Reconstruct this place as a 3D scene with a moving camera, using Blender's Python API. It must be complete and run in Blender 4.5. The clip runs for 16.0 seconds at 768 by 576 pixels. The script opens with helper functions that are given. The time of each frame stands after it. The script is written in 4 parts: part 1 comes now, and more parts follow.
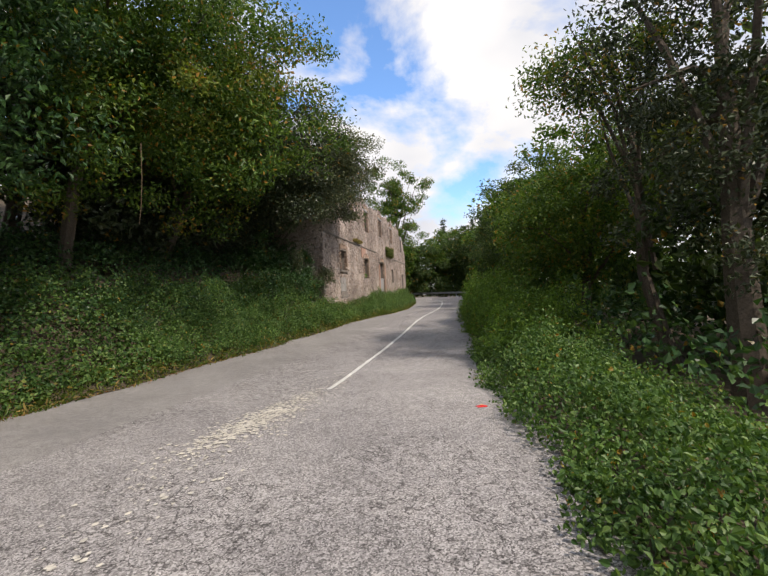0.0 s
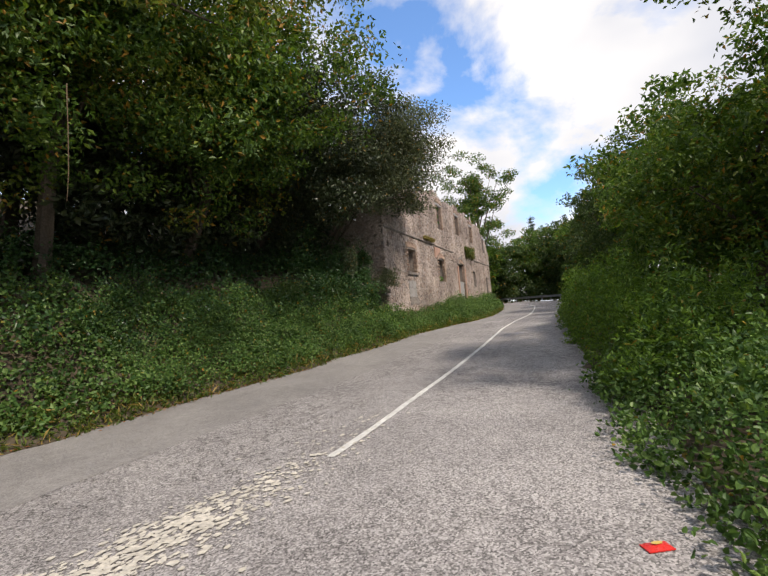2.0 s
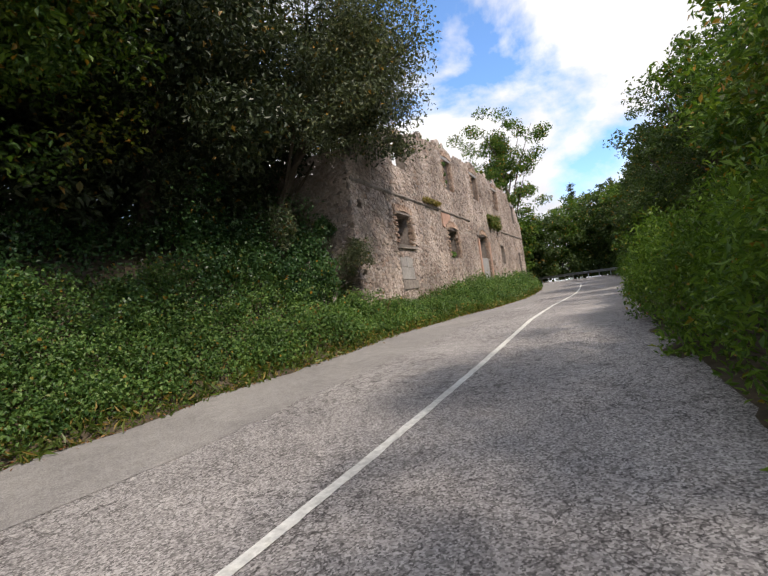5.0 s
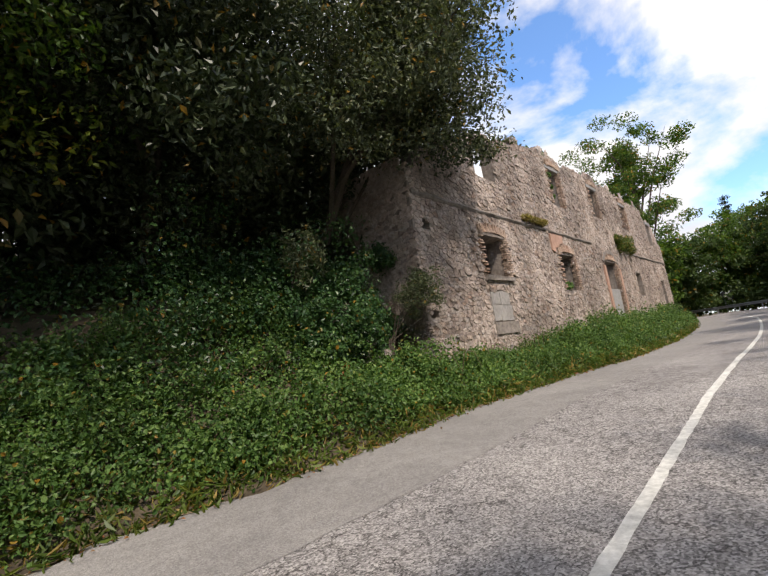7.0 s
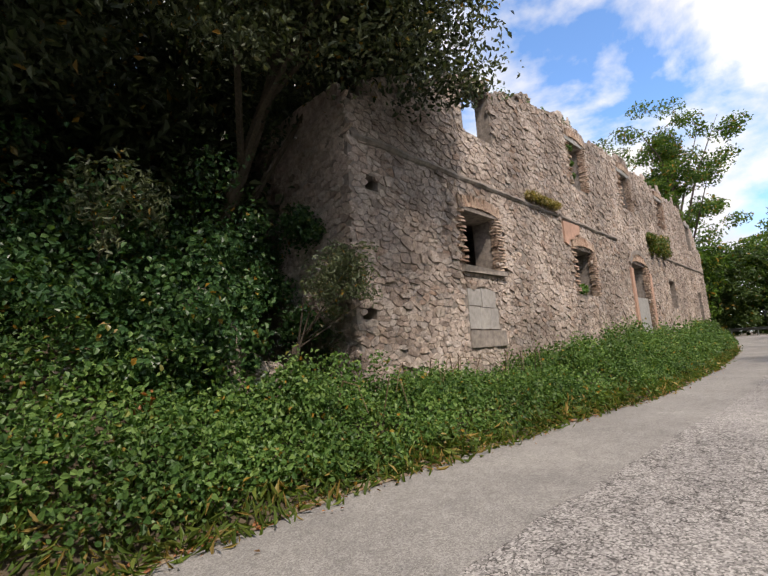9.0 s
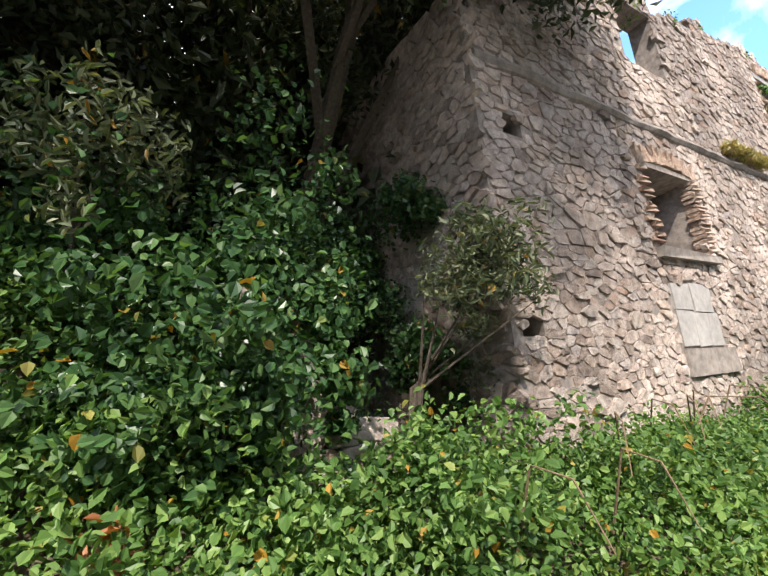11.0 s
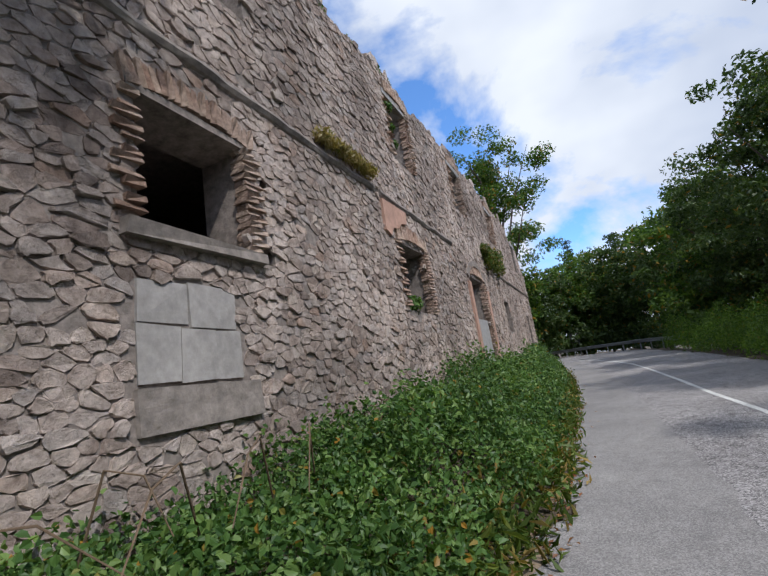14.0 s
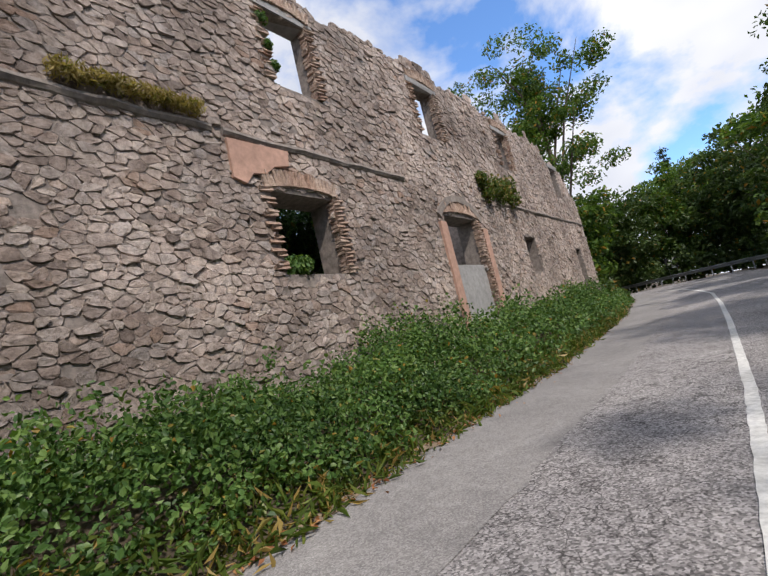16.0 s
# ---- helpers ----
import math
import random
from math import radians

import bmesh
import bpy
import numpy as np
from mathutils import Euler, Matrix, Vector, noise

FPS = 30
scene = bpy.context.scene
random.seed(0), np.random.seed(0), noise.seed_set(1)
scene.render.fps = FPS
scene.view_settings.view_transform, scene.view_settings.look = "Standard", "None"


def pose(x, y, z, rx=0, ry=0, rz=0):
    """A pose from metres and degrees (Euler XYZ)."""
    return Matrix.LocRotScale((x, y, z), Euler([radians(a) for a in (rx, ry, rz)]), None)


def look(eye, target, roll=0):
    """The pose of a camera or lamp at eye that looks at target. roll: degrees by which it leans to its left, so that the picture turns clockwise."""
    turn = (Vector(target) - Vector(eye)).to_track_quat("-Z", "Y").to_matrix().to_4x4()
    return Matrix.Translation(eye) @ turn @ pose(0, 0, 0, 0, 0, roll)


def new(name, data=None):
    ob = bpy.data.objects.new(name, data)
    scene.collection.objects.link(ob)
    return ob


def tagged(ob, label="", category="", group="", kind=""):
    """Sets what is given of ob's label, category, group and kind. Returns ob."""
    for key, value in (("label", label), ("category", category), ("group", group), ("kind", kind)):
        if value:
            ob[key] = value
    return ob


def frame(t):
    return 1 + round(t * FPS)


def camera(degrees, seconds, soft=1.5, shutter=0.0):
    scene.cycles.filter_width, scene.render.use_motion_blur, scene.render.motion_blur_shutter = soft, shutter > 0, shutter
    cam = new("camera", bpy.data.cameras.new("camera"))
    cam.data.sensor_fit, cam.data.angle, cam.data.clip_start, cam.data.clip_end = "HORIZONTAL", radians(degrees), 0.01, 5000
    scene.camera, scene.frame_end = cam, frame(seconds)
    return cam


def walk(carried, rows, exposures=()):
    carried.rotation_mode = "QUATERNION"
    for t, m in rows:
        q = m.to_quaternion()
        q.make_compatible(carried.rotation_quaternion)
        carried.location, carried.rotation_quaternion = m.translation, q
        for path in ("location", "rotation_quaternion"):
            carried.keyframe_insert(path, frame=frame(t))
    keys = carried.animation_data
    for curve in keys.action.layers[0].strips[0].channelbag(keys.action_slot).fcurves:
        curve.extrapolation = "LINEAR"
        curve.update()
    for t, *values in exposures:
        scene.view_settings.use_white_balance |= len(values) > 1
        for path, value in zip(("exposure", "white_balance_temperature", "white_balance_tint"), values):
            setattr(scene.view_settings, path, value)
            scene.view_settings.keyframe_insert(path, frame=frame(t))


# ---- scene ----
cam = camera(81.0, 16.0)
PATH = [
    (0, (8.118, -23.53, 0.963), (7.707, -21.573, 1.01), -2.4),
    (0.5, (7.929, -22.566, 0.89), (7.278, -20.679, 1.012), -7.3),
    (1, (7.779, -21.536, 0.838), (7.012, -19.705, 1.084), -3.4),
    (1.5, (7.772, -20.425, 0.794), (7.01, -18.586, 0.989), -4.0),
    (2, (7.763, -19.329, 0.724), (6.989, -17.489, 0.841), -4.6),
    (2.5, (7.694, -18.215, 0.652), (6.885, -16.387, 0.719), -8.1),
    (3, (7.555, -17.116, 0.615), (6.666, -15.326, 0.674), -8.0),
    (3.5, (7.64, -15.995, 0.575), (6.778, -14.191, 0.629), -7.3),
    (3.7, (7.61, -15.551, 0.573), (6.746, -13.749, 0.627), -7.0),
    (5.8, (6.524, -10.848, 0.571), (5.482, -9.149, 0.736), -9.0),
    (6, (6.353, -10.458, 0.601), (5.234, -8.813, 0.803), -7.8),
    (6.5, (6.255, -9.685, 0.665), (5.012, -8.145, 0.957), -8.5),
    (7, (6.219, -8.789, 0.782), (4.901, -7.323, 1.115), -8.4),
    (7.5, (6.032, -7.644, 0.897), (4.714, -6.171, 1.203), -5.5),
    (8, (6.026, -6.63, 0.967), (4.726, -5.141, 1.269), -4.9),
    (8.5, (5.898, -5.923, 0.944), (4.568, -4.46, 1.241), -4.2),
    (9, (5.218, -5.13, 1.056), (3.826, -3.727, 1.364), -3.8),
    (9.5, (4.499, -4.742, 1.024), (3.018, -3.438, 1.351), -4.2),
    (10, (3.929, -4.319, 1.102), (2.371, -3.119, 1.467), -5.5),
    (10.2, (3.714, -4.134, 1.126), (2.127, -2.982, 1.518), -5.9),
    (12.5, (1.849, -2.484, 1.385), (0.202, -1.49, 1.934), -4.6),
    (12.9, (1.808, -1.675, 1.352), (0.335, -0.418, 1.85), -6.3),
    (13, (1.868, -1.44, 1.339), (0.445, -0.119, 1.818), -5.7),
    (13.5, (2.45, -0.311, 1.222), (1.325, 1.284, 1.66), -7.0),
    (14, (3.126, 0.241, 1.27), (2.327, 2.029, 1.675), -8.9),
    (14.5, (3.878, 0.706, 1.283), (3.295, 2.613, 1.437), -4.4),
    (15, (4.45, 1.535, 1.241), (4.099, 3.504, 1.231), -4.4),
    (15.5, (4.8, 2.766, 1.139), (4.052, 4.618, 1.236), -13.5),
    (16, (5.312, 3.789, 1.085), (4.098, 5.356, 1.349), -13.2),
]
LIGHT = [(0, 0.25, 7000, 12), (6, 0.4, 7000, 12), (9, 0.42, 7100, 12), (10, 0.8, 7200, 12), (12.5, 2.1, 5800, 7), (13.0, 1.75, 5800, 8), (13.5, 0.8, 6200, 10), (14, 0.05, 6000, 10), (16, 0.2, 6500, 12)]
walk(cam, [(r[0], look(*r[1:])) for r in PATH], LIGHT)

# ---- light ----
SUN_TO = Vector((0.68, -0.38, 0.95)).normalized()
world = bpy.data.worlds.new("world")
scene.world = world
world.use_nodes = True
wn = world.node_tree.nodes
wl = world.node_tree.links
wn.clear()
w_out = wn.new("ShaderNodeOutputWorld")
w_bg = wn.new("ShaderNodeBackground")
w_bg.inputs["Strength"].default_value = 0.12
sky = wn.new("ShaderNodeTexSky")
sky.sky_type = "NISHITA"
sky.sun_disc = False
sky.sun_elevation = math.asin(SUN_TO.z)
sky.sun_rotation = math.atan2(SUN_TO.x, SUN_TO.y)
sky.air_density, sky.dust_density, sky.ozone_density = 1.0, 0.3, 2.0
w_co = wn.new("ShaderNodeTexCoord")
w_map = wn.new("ShaderNodeMapping")
w_map.inputs["Scale"].default_value = (1.0, 1.0, 1.7)
w_map.inputs["Location"].default_value = (0.35, 0.2, 0.1)
wl.new(w_co.outputs["Generated"], w_map.inputs["Vector"])
w_n = wn.new("ShaderNodeTexNoise")
w_n.inputs["Scale"].default_value = 2.6
w_n.inputs["Detail"].default_value = 7
w_n.inputs["Roughness"].default_value = 0.56
w_n.inputs["Distortion"].default_value = 0.25
wl.new(w_map.outputs["Vector"], w_n.inputs["Vector"])
w_r = wn.new("ShaderNodeValToRGB")
w_r.color_ramp.elements[0].position = 0.37
w_r.color_ramp.elements[1].position = 0.49
wl.new(w_n.outputs["Fac"], w_r.inputs["Fac"])
w_n2 = wn.new("ShaderNodeTexNoise")
w_n2.inputs["Scale"].default_value = 2.0
w_n2.inputs["Detail"].default_value = 4
wl.new(w_map.outputs["Vector"], w_n2.inputs["Vector"])
w_c = wn.new("ShaderNodeValToRGB")
w_c.color_ramp.elements[0].position = 0.35
w_c.color_ramp.elements[0].color = (4.7, 5.1, 6.0, 1)
w_c.color_ramp.elements[1].position = 0.62
w_c.color_ramp.elements[1].color = (7.6, 7.7, 7.9, 1)
wl.new(w_n2.outputs["Fac"], w_c.inputs["Fac"])
w_m = wn.new("ShaderNodeMix")
w_m.data_type = "RGBA"
wl.new(w_r.outputs["Color"], w_m.inputs["Factor"])
w_s = wn.new("ShaderNodeMix")
w_s.data_type = "RGBA"
w_s.blend_type = "MULTIPLY"
w_s.inputs["Factor"].default_value = 1.0
w_s.inputs["B"].default_value = (1.3, 1.7, 2.1, 1)
wl.new(sky.outputs["Color"], w_s.inputs["A"])
wl.new(w_s.outputs["Result"], w_m.inputs["A"])
wl.new(w_c.outputs["Color"], w_m.inputs["B"])
wl.new(w_m.outputs["Result"], w_bg.inputs["Color"])
wl.new(w_bg.outputs["Background"], w_out.inputs["Surface"])

sun = new("sun", bpy.data.lights.new("sun", "SUN"))
sun.data.energy, sun.data.angle, sun.data.color = 3.4, radians(2.0), (1.0, 0.94, 0.86)
sun.matrix_world = look((0, 0, 30), Vector((0, 0, 30)) - SUN_TO)


# ---- materials ----
def mat(name, rough=0.9):
    m = bpy.data.materials.new(name)
    m.use_nodes = True
    n = m.node_tree.nodes
    b = n["Principled BSDF"]
    b.inputs["Roughness"].default_value = rough
    b.inputs["Specular IOR Level"].default_value = 0.3
    return m, n, m.node_tree.links, b


def ramp(n, l, src, stops):
    r = n.new("ShaderNodeValToRGB")
    e = r.color_ramp.elements
    while len(e) < len(stops):
        e.new(0.5)
    for k, (p, c) in enumerate(stops):
        e[k].position = p
        e[k].color = (*c, 1) if len(c) == 3 else c
    l.new(src, r.inputs["Fac"])
    return r.outputs["Color"]


def tex_noise(n, l, scale, detail=4, rough=0.55, vec=None, distort=0.0):
    t = n.new("ShaderNodeTexNoise")
    t.inputs["Scale"].default_value = scale
    t.inputs["Detail"].default_value = detail
    t.inputs["Roughness"].default_value = rough
    t.inputs["Distortion"].default_value = distort
    if vec is None:
        c = n.new("ShaderNodeNewGeometry")
        vec = c.outputs["Position"]
    l.new(vec, t.inputs["Vector"])
    return t.outputs["Fac"]


def mixc(n, l, fac, a, b, mode="MIX"):
    m = n.new("ShaderNodeMix")
    m.data_type = "RGBA"
    m.blend_type = mode
    for key, v in (("Factor", fac), ("A", a), ("B", b)):
        if isinstance(v, (int, float)):
            m.inputs[key].default_value = v
        elif isinstance(v, tuple):
            m.inputs[key].default_value = (*v, 1)
        else:
            l.new(v, m.inputs[key])
    return m.outputs["Result"]


def bump(n, l, b, height, strength=0.5, dist=0.02):
    k = n.new("ShaderNodeBump")
    k.inputs["Strength"].default_value = strength
    k.inputs["Distance"].default_value = dist
    l.new(height, k.inputs["Height"])
    l.new(k.outputs["Normal"], b.inputs["Normal"])


def pos(n):
    return n.new("ShaderNodeNewGeometry").outputs["Position"]


def voronoi(n, l, scale, feature="F1", out="Distance", vec=None):
    v = n.new("ShaderNodeTexVoronoi")
    v.feature = feature
    v.inputs["Scale"].default_value = scale
    l.new(vec if vec is not None else pos(n), v.inputs["Vector"])
    return v.outputs[out]


def foliage(name, dark, mid, light, odd=(0.30, 0.17, 0.03), odd_share=0.03, gloss=0.45, trans=0.35):
    """Leaf material: colour varies leaf by leaf and patch by patch; light shines through."""
    m, n, l, b = mat(name, gloss)
    g = n.new("ShaderNodeNewGeometry")
    c = ramp(n, l, g.outputs["Random Per Island"], [(0.0, dark), (0.55, mid), (1.0 - odd_share - 0.02, light), (1.0 - odd_share, odd)])
    patch = ramp(n, l, tex_noise(n, l, 0.9, 3), [(0.3, (0.62, 0.66, 0.6)), (0.7, (1.3, 1.25, 1.1))])
    c = mixc(n, l, 1.0, c, patch, "MULTIPLY")
    l.new(c, b.inputs["Base Color"])
    t = n.new("ShaderNodeBsdfTranslucent")
    l.new(mixc(n, l, 1.0, c, (1.25, 1.3, 0.5), "MULTIPLY"), t.inputs["Color"])
    ms = n.new("ShaderNodeMixShader")
    ms.inputs["Fac"].default_value = trans
    l.new(b.outputs["BSDF"], ms.inputs[1])
    l.new(t.outputs["BSDF"], ms.inputs[2])
    l.new(ms.outputs["Shader"], n["Material Output"].inputs["Surface"])
    return m


def asphalt(name, base, grain, contrast, cracks):
    m, n, l, b = mat(name, 0.85)
    sp = voronoi(n, l, grain, out="Color")
    bw = n.new("ShaderNodeRGBToBW")
    l.new(sp, bw.inputs["Color"])
    lo, hi = [tuple(v * k for v in base) for k in (1 - contrast, 1 + contrast * 1.2)]
    c = ramp(n, l, bw.outputs["Val"], [(0.15, lo), (0.5, base), (0.85, hi)])
    c = mixc(n, l, 1.0, c, ramp(n, l, tex_noise(n, l, 0.55, 5, 0.6), [(0.3, (0.78, 0.77, 0.77)), (0.7, (1.12, 1.11, 1.09))]), "MULTIPLY")
    c = mixc(n, l, 1.0, c, ramp(n, l, tex_noise(n, l, 6.0, 5, 0.65), [(0.3, (0.86, 0.86, 0.87)), (0.7, (1.1, 1.1, 1.1))]), "MULTIPLY")
    if cracks:
        warp = n.new("ShaderNodeVectorMath")
        warp.operation = "ADD"
        wz = n.new("ShaderNodeTexNoise")
        wz.inputs["Scale"].default_value = 3.0
        wz.inputs["Detail"].default_value = 4
        l.new(pos(n), wz.inputs["Vector"])
        l.new(pos(n), warp.inputs[0])
        l.new(wz.outputs["Color"], warp.inputs[1])
        d = voronoi(n, l, 3.2, "DISTANCE_TO_EDGE", vec=warp.outputs["Vector"])
        k = ramp(n, l, d, [(0.0, (0.24, 0.23, 0.23)), (0.045, (1, 1, 1))])
        where = ramp(n, l, tex_noise(n, l, 0.35, 3), [(0.42, (0, 0, 0)), (0.54, (1, 1, 1))])
        c = mixc(n, l, 1.0, c, mixc(n, l, where, (1.0, 1.0, 1.0), k), "MULTIPLY")
    l.new(c, b.inputs["Base Color"])
    bump(n, l, b, sp, 0.3, 0.004)
    return m


def stone(name, stops, scale=9.0, tint=(0.60, 0.525, 0.48), island=True):
    """Rubble stone: tone by piece, limewash remains, grain and dirt."""
    m, n, l, b = mat(name, 0.92)
    if island:
        r = n.new("ShaderNodeNewGeometry").outputs["Random Per Island"]
    else:
        r = n.new("ShaderNodeObjectInfo").outputs["Random"]
    c = ramp(n, l, r, stops)
    wash = ramp(n, l, tex_noise(n, l, 1.1, 5, 0.65), [(0.42, (0.1, 0.1, 0.1)), (0.62, (0.75, 0.75, 0.75))])
    c = mixc(n, l, wash, c, tint)
    c = mixc(n, l, 1.0, c, ramp(n, l, tex_noise(n, l, scale, 6, 0.7), [(0.28, (0.45, 0.42, 0.40)), (0.62, (1.15, 1.14, 1.13))]), "MULTIPLY")
    c = mixc(n, l, 1.0, c, ramp(n, l, tex_noise(n, l, 0.5, 4), [(0.35, (0.66, 0.63, 0.61)), (0.62, (1.12, 1.08, 1.05))]), "MULTIPLY")
    l.new(c, b.inputs["Base Color"])
    bump(n, l, b, tex_noise(n, l, 22.0, 8, 0.75), 1.0, 0.035)
    return m


def plain(name, base, var=0.2, scale=12.0, rough=0.9, bmp=0.4, metal=0.0):
    m, n, l, b = mat(name, rough)
    lo, hi = tuple(v * (1 - var) for v in base), tuple(v * (1 + var) for v in base)
    c = ramp(n, l, tex_noise(n, l, scale, 6, 0.65), [(0.3, lo), (0.7, hi)])
    c = mixc(n, l, 1.0, c, ramp(n, l, tex_noise(n, l, scale * 0.12, 4), [(0.3, (0.8, 0.8, 0.8)), (0.7, (1.1, 1.1, 1.1))]), "MULTIPLY")
    l.new(c, b.inputs["Base Color"])
    b.inputs["Metallic"].default_value = metal
    bump(n, l, b, tex_noise(n, l, scale * 3, 5, 0.7), bmp, 0.01)
    return m


M_ROAD = asphalt("old asphalt", (0.27, 0.255, 0.25), 75.0, 0.62, True)
M_PATCH = asphalt("newer asphalt", (0.25, 0.238, 0.23), 110.0, 0.32, False)
M_LINE = plain("worn road paint", (0.62, 0.61, 0.58), 0.28, 16.0, 0.7)
M_CHIP = plain("flaked pale aggregate", (0.56, 0.52, 0.45), 0.3, 20.0)
M_SOIL = plain("soil with leaf litter", (0.075, 0.058, 0.038), 0.45, 7.0)
M_DIRT = plain("dry verge dirt", (0.26, 0.20, 0.14), 0.35, 14.0)
M_MORTAR = plain("old lime mortar", (0.23, 0.195, 0.172), 0.45, 10.0, 0.95, 1.0)
STONES = [(0.0, (0.15, 0.12, 0.105)), (0.22, (0.33, 0.265, 0.23)), (0.5, (0.43, 0.365, 0.325)), (0.72, (0.38, 0.35, 0.335)), (0.86, (0.52, 0.46, 0.41)), (1.0, (0.33, 0.225, 0.17))]
M_STONE = stone("rubble stone", STONES)
M_STONE_PIECE = stone("rubble stone piece", STONES, island=False)
M_BRICK = stone("old brick", [(0.0, (0.30, 0.19, 0.14)), (0.5, (0.40, 0.28, 0.22)), (1.0, (0.46, 0.36, 0.29))], 14.0, (0.48, 0.40, 0.34), island=False)
M_PLASTER = plain("pink plaster remains", (0.47, 0.29, 0.22), 0.2, 9.0)
M_GREY = plain("grey cement render", (0.33, 0.32, 0.31), 0.22, 8.0)
M_SILL = plain("weathered brown stone", (0.25, 0.215, 0.19), 0.35, 9.0, 0.95, 0.9)
M_BLOCK = plain("pale cut blocks", (0.35, 0.325, 0.305), 0.2, 9.0)
M_BARK = plain("bark", (0.10, 0.08, 0.062), 0.4, 25.0, 0.95, 1.0)
M_STEM = plain("bramble stem", (0.16, 0.11, 0.07), 0.3, 20.0)
M_STEEL = plain("galvanised steel", (0.42, 0.44, 0.46), 0.15, 9.0, 0.45, 0.1, 0.7)
M_BLACK = plain("black sign face", (0.02, 0.02, 0.022), 0.1, 9.0, 0.5, 0.05)
M_WHITE = plain("white sign face", (0.85, 0.85, 0.85), 0.03, 9.0, 0.5, 0.05)
M_RED = plain("red wrapper", (0.62, 0.03, 0.025), 0.12, 40.0, 0.35, 0.3)
M_GOLD = plain("gold print", (0.65, 0.45, 0.12), 0.1, 40.0, 0.4, 0.1)
L_BRAMBLE = foliage("bramble leaves", (0.034, 0.08, 0.022), (0.085, 0.165, 0.045), (0.17, 0.26, 0.085), odd_share=0.004)
L_IVY = foliage("ivy leaves", (0.018, 0.048, 0.02), (0.042, 0.10, 0.036), (0.085, 0.155, 0.06), odd_share=0.003, gloss=0.35)
L_GRASS = foliage("verge grass", (0.06, 0.095, 0.02), (0.10, 0.15, 0.03), (0.17, 0.20, 0.05), (0.33, 0.24, 0.09), 0.16)
L_ROBINIA = foliage("robinia leaves", (0.035, 0.08, 0.018), (0.08, 0.15, 0.028), (0.15, 0.22, 0.04), odd_share=0.03)
L_YELLOW = foliage("yellowing robinia leaves", (0.08, 0.12, 0.02), (0.14, 0.19, 0.03), (0.22, 0.24, 0.04), (0.36, 0.20, 0.05), 0.12)
L_HOLM = foliage("dark holm oak leaves", (0.02, 0.032, 0.016), (0.042, 0.06, 0.03), (0.085, 0.105, 0.06), odd_share=0.01, gloss=0.4, trans=0.15)
L_OLIVE = foliage("grey green willow leaves", (0.05, 0.065, 0.04), (0.10, 0.125, 0.075), (0.19, 0.21, 0.14), odd_share=0.01, trans=0.25)
L_BUSH = foliage("broom bush leaves", (0.05, 0.11, 0.02), (0.11, 0.20, 0.03), (0.19, 0.30, 0.055), odd_share=0.003)
L_FAR = foliage("far woodland leaves", (0.03, 0.058, 0.018), (0.055, 0.095, 0.03), (0.095, 0.14, 0.045), odd_share=0.01)
L_PINE = foliage("pine needles", (0.016, 0.034, 0.018), (0.03, 0.055, 0.028), (0.055, 0.085, 0.045), odd_share=0.0, trans=0.1)
L_DRY = foliage("dry straw grass", (0.26, 0.21, 0.10), (0.38, 0.31, 0.15), (0.46, 0.38, 0.2), (0.2, 0.2, 0.06), 0.12)
L_RUST = foliage("rust brown dead leaves", (0.26, 0.10, 0.05), (0.36, 0.16, 0.08), (0.45, 0.24, 0.12), (0.2, 0.1, 0.05), 0.1)


# ---- builders ----
rng = np.random.default_rng(7)


def link_mesh(name, verts, faces, material, parent=None, label="", smooth=False):
    me = bpy.data.meshes.new(name)
    me.from_pydata([tuple(v) for v in verts], [], [tuple(f) for f in faces])
    me.materials.append(material)
    if smooth:
        me.polygons.foreach_set("use_smooth", [True] * len(me.polygons))
    me.update()
    ob = new(name, me)
    if parent:
        ob.parent = parent
    if label:
        tagged(ob, label)
    return ob


def part(name, bm, material, parent=None, label=""):
    me = bpy.data.meshes.new(name)
    bmesh.ops.recalc_face_normals(bm, faces=bm.faces)
    bm.to_mesh(me)
    bm.free()
    me.materials.append(material)
    ob = new(name, me)
    if parent:
        ob.parent = parent
    if label:
        tagged(ob, label)
    return ob


def big_mesh(name, verts, quads, material, parent=None):
    """A mesh from numpy arrays: verts (n,3), quads (m,4)."""
    me = bpy.data.meshes.new(name)
    me.vertices.add(len(verts))
    me.vertices.foreach_set("co", np.asarray(verts, np.float32).ravel())
    k = quads.shape[1]
    me.loops.add(quads.size)
    me.loops.foreach_set("vertex_index", quads.astype(np.int32).ravel())
    me.polygons.add(len(quads))
    me.polygons.foreach_set("loop_start", np.arange(0, quads.size, k, dtype=np.int32))
    me.polygons.foreach_set("use_smooth", np.zeros(len(quads), dtype=bool))
    me.materials.append(material)
    me.update(calc_edges=True)
    ob = new(name, me)
    if parent:
        ob.parent = parent
    return ob


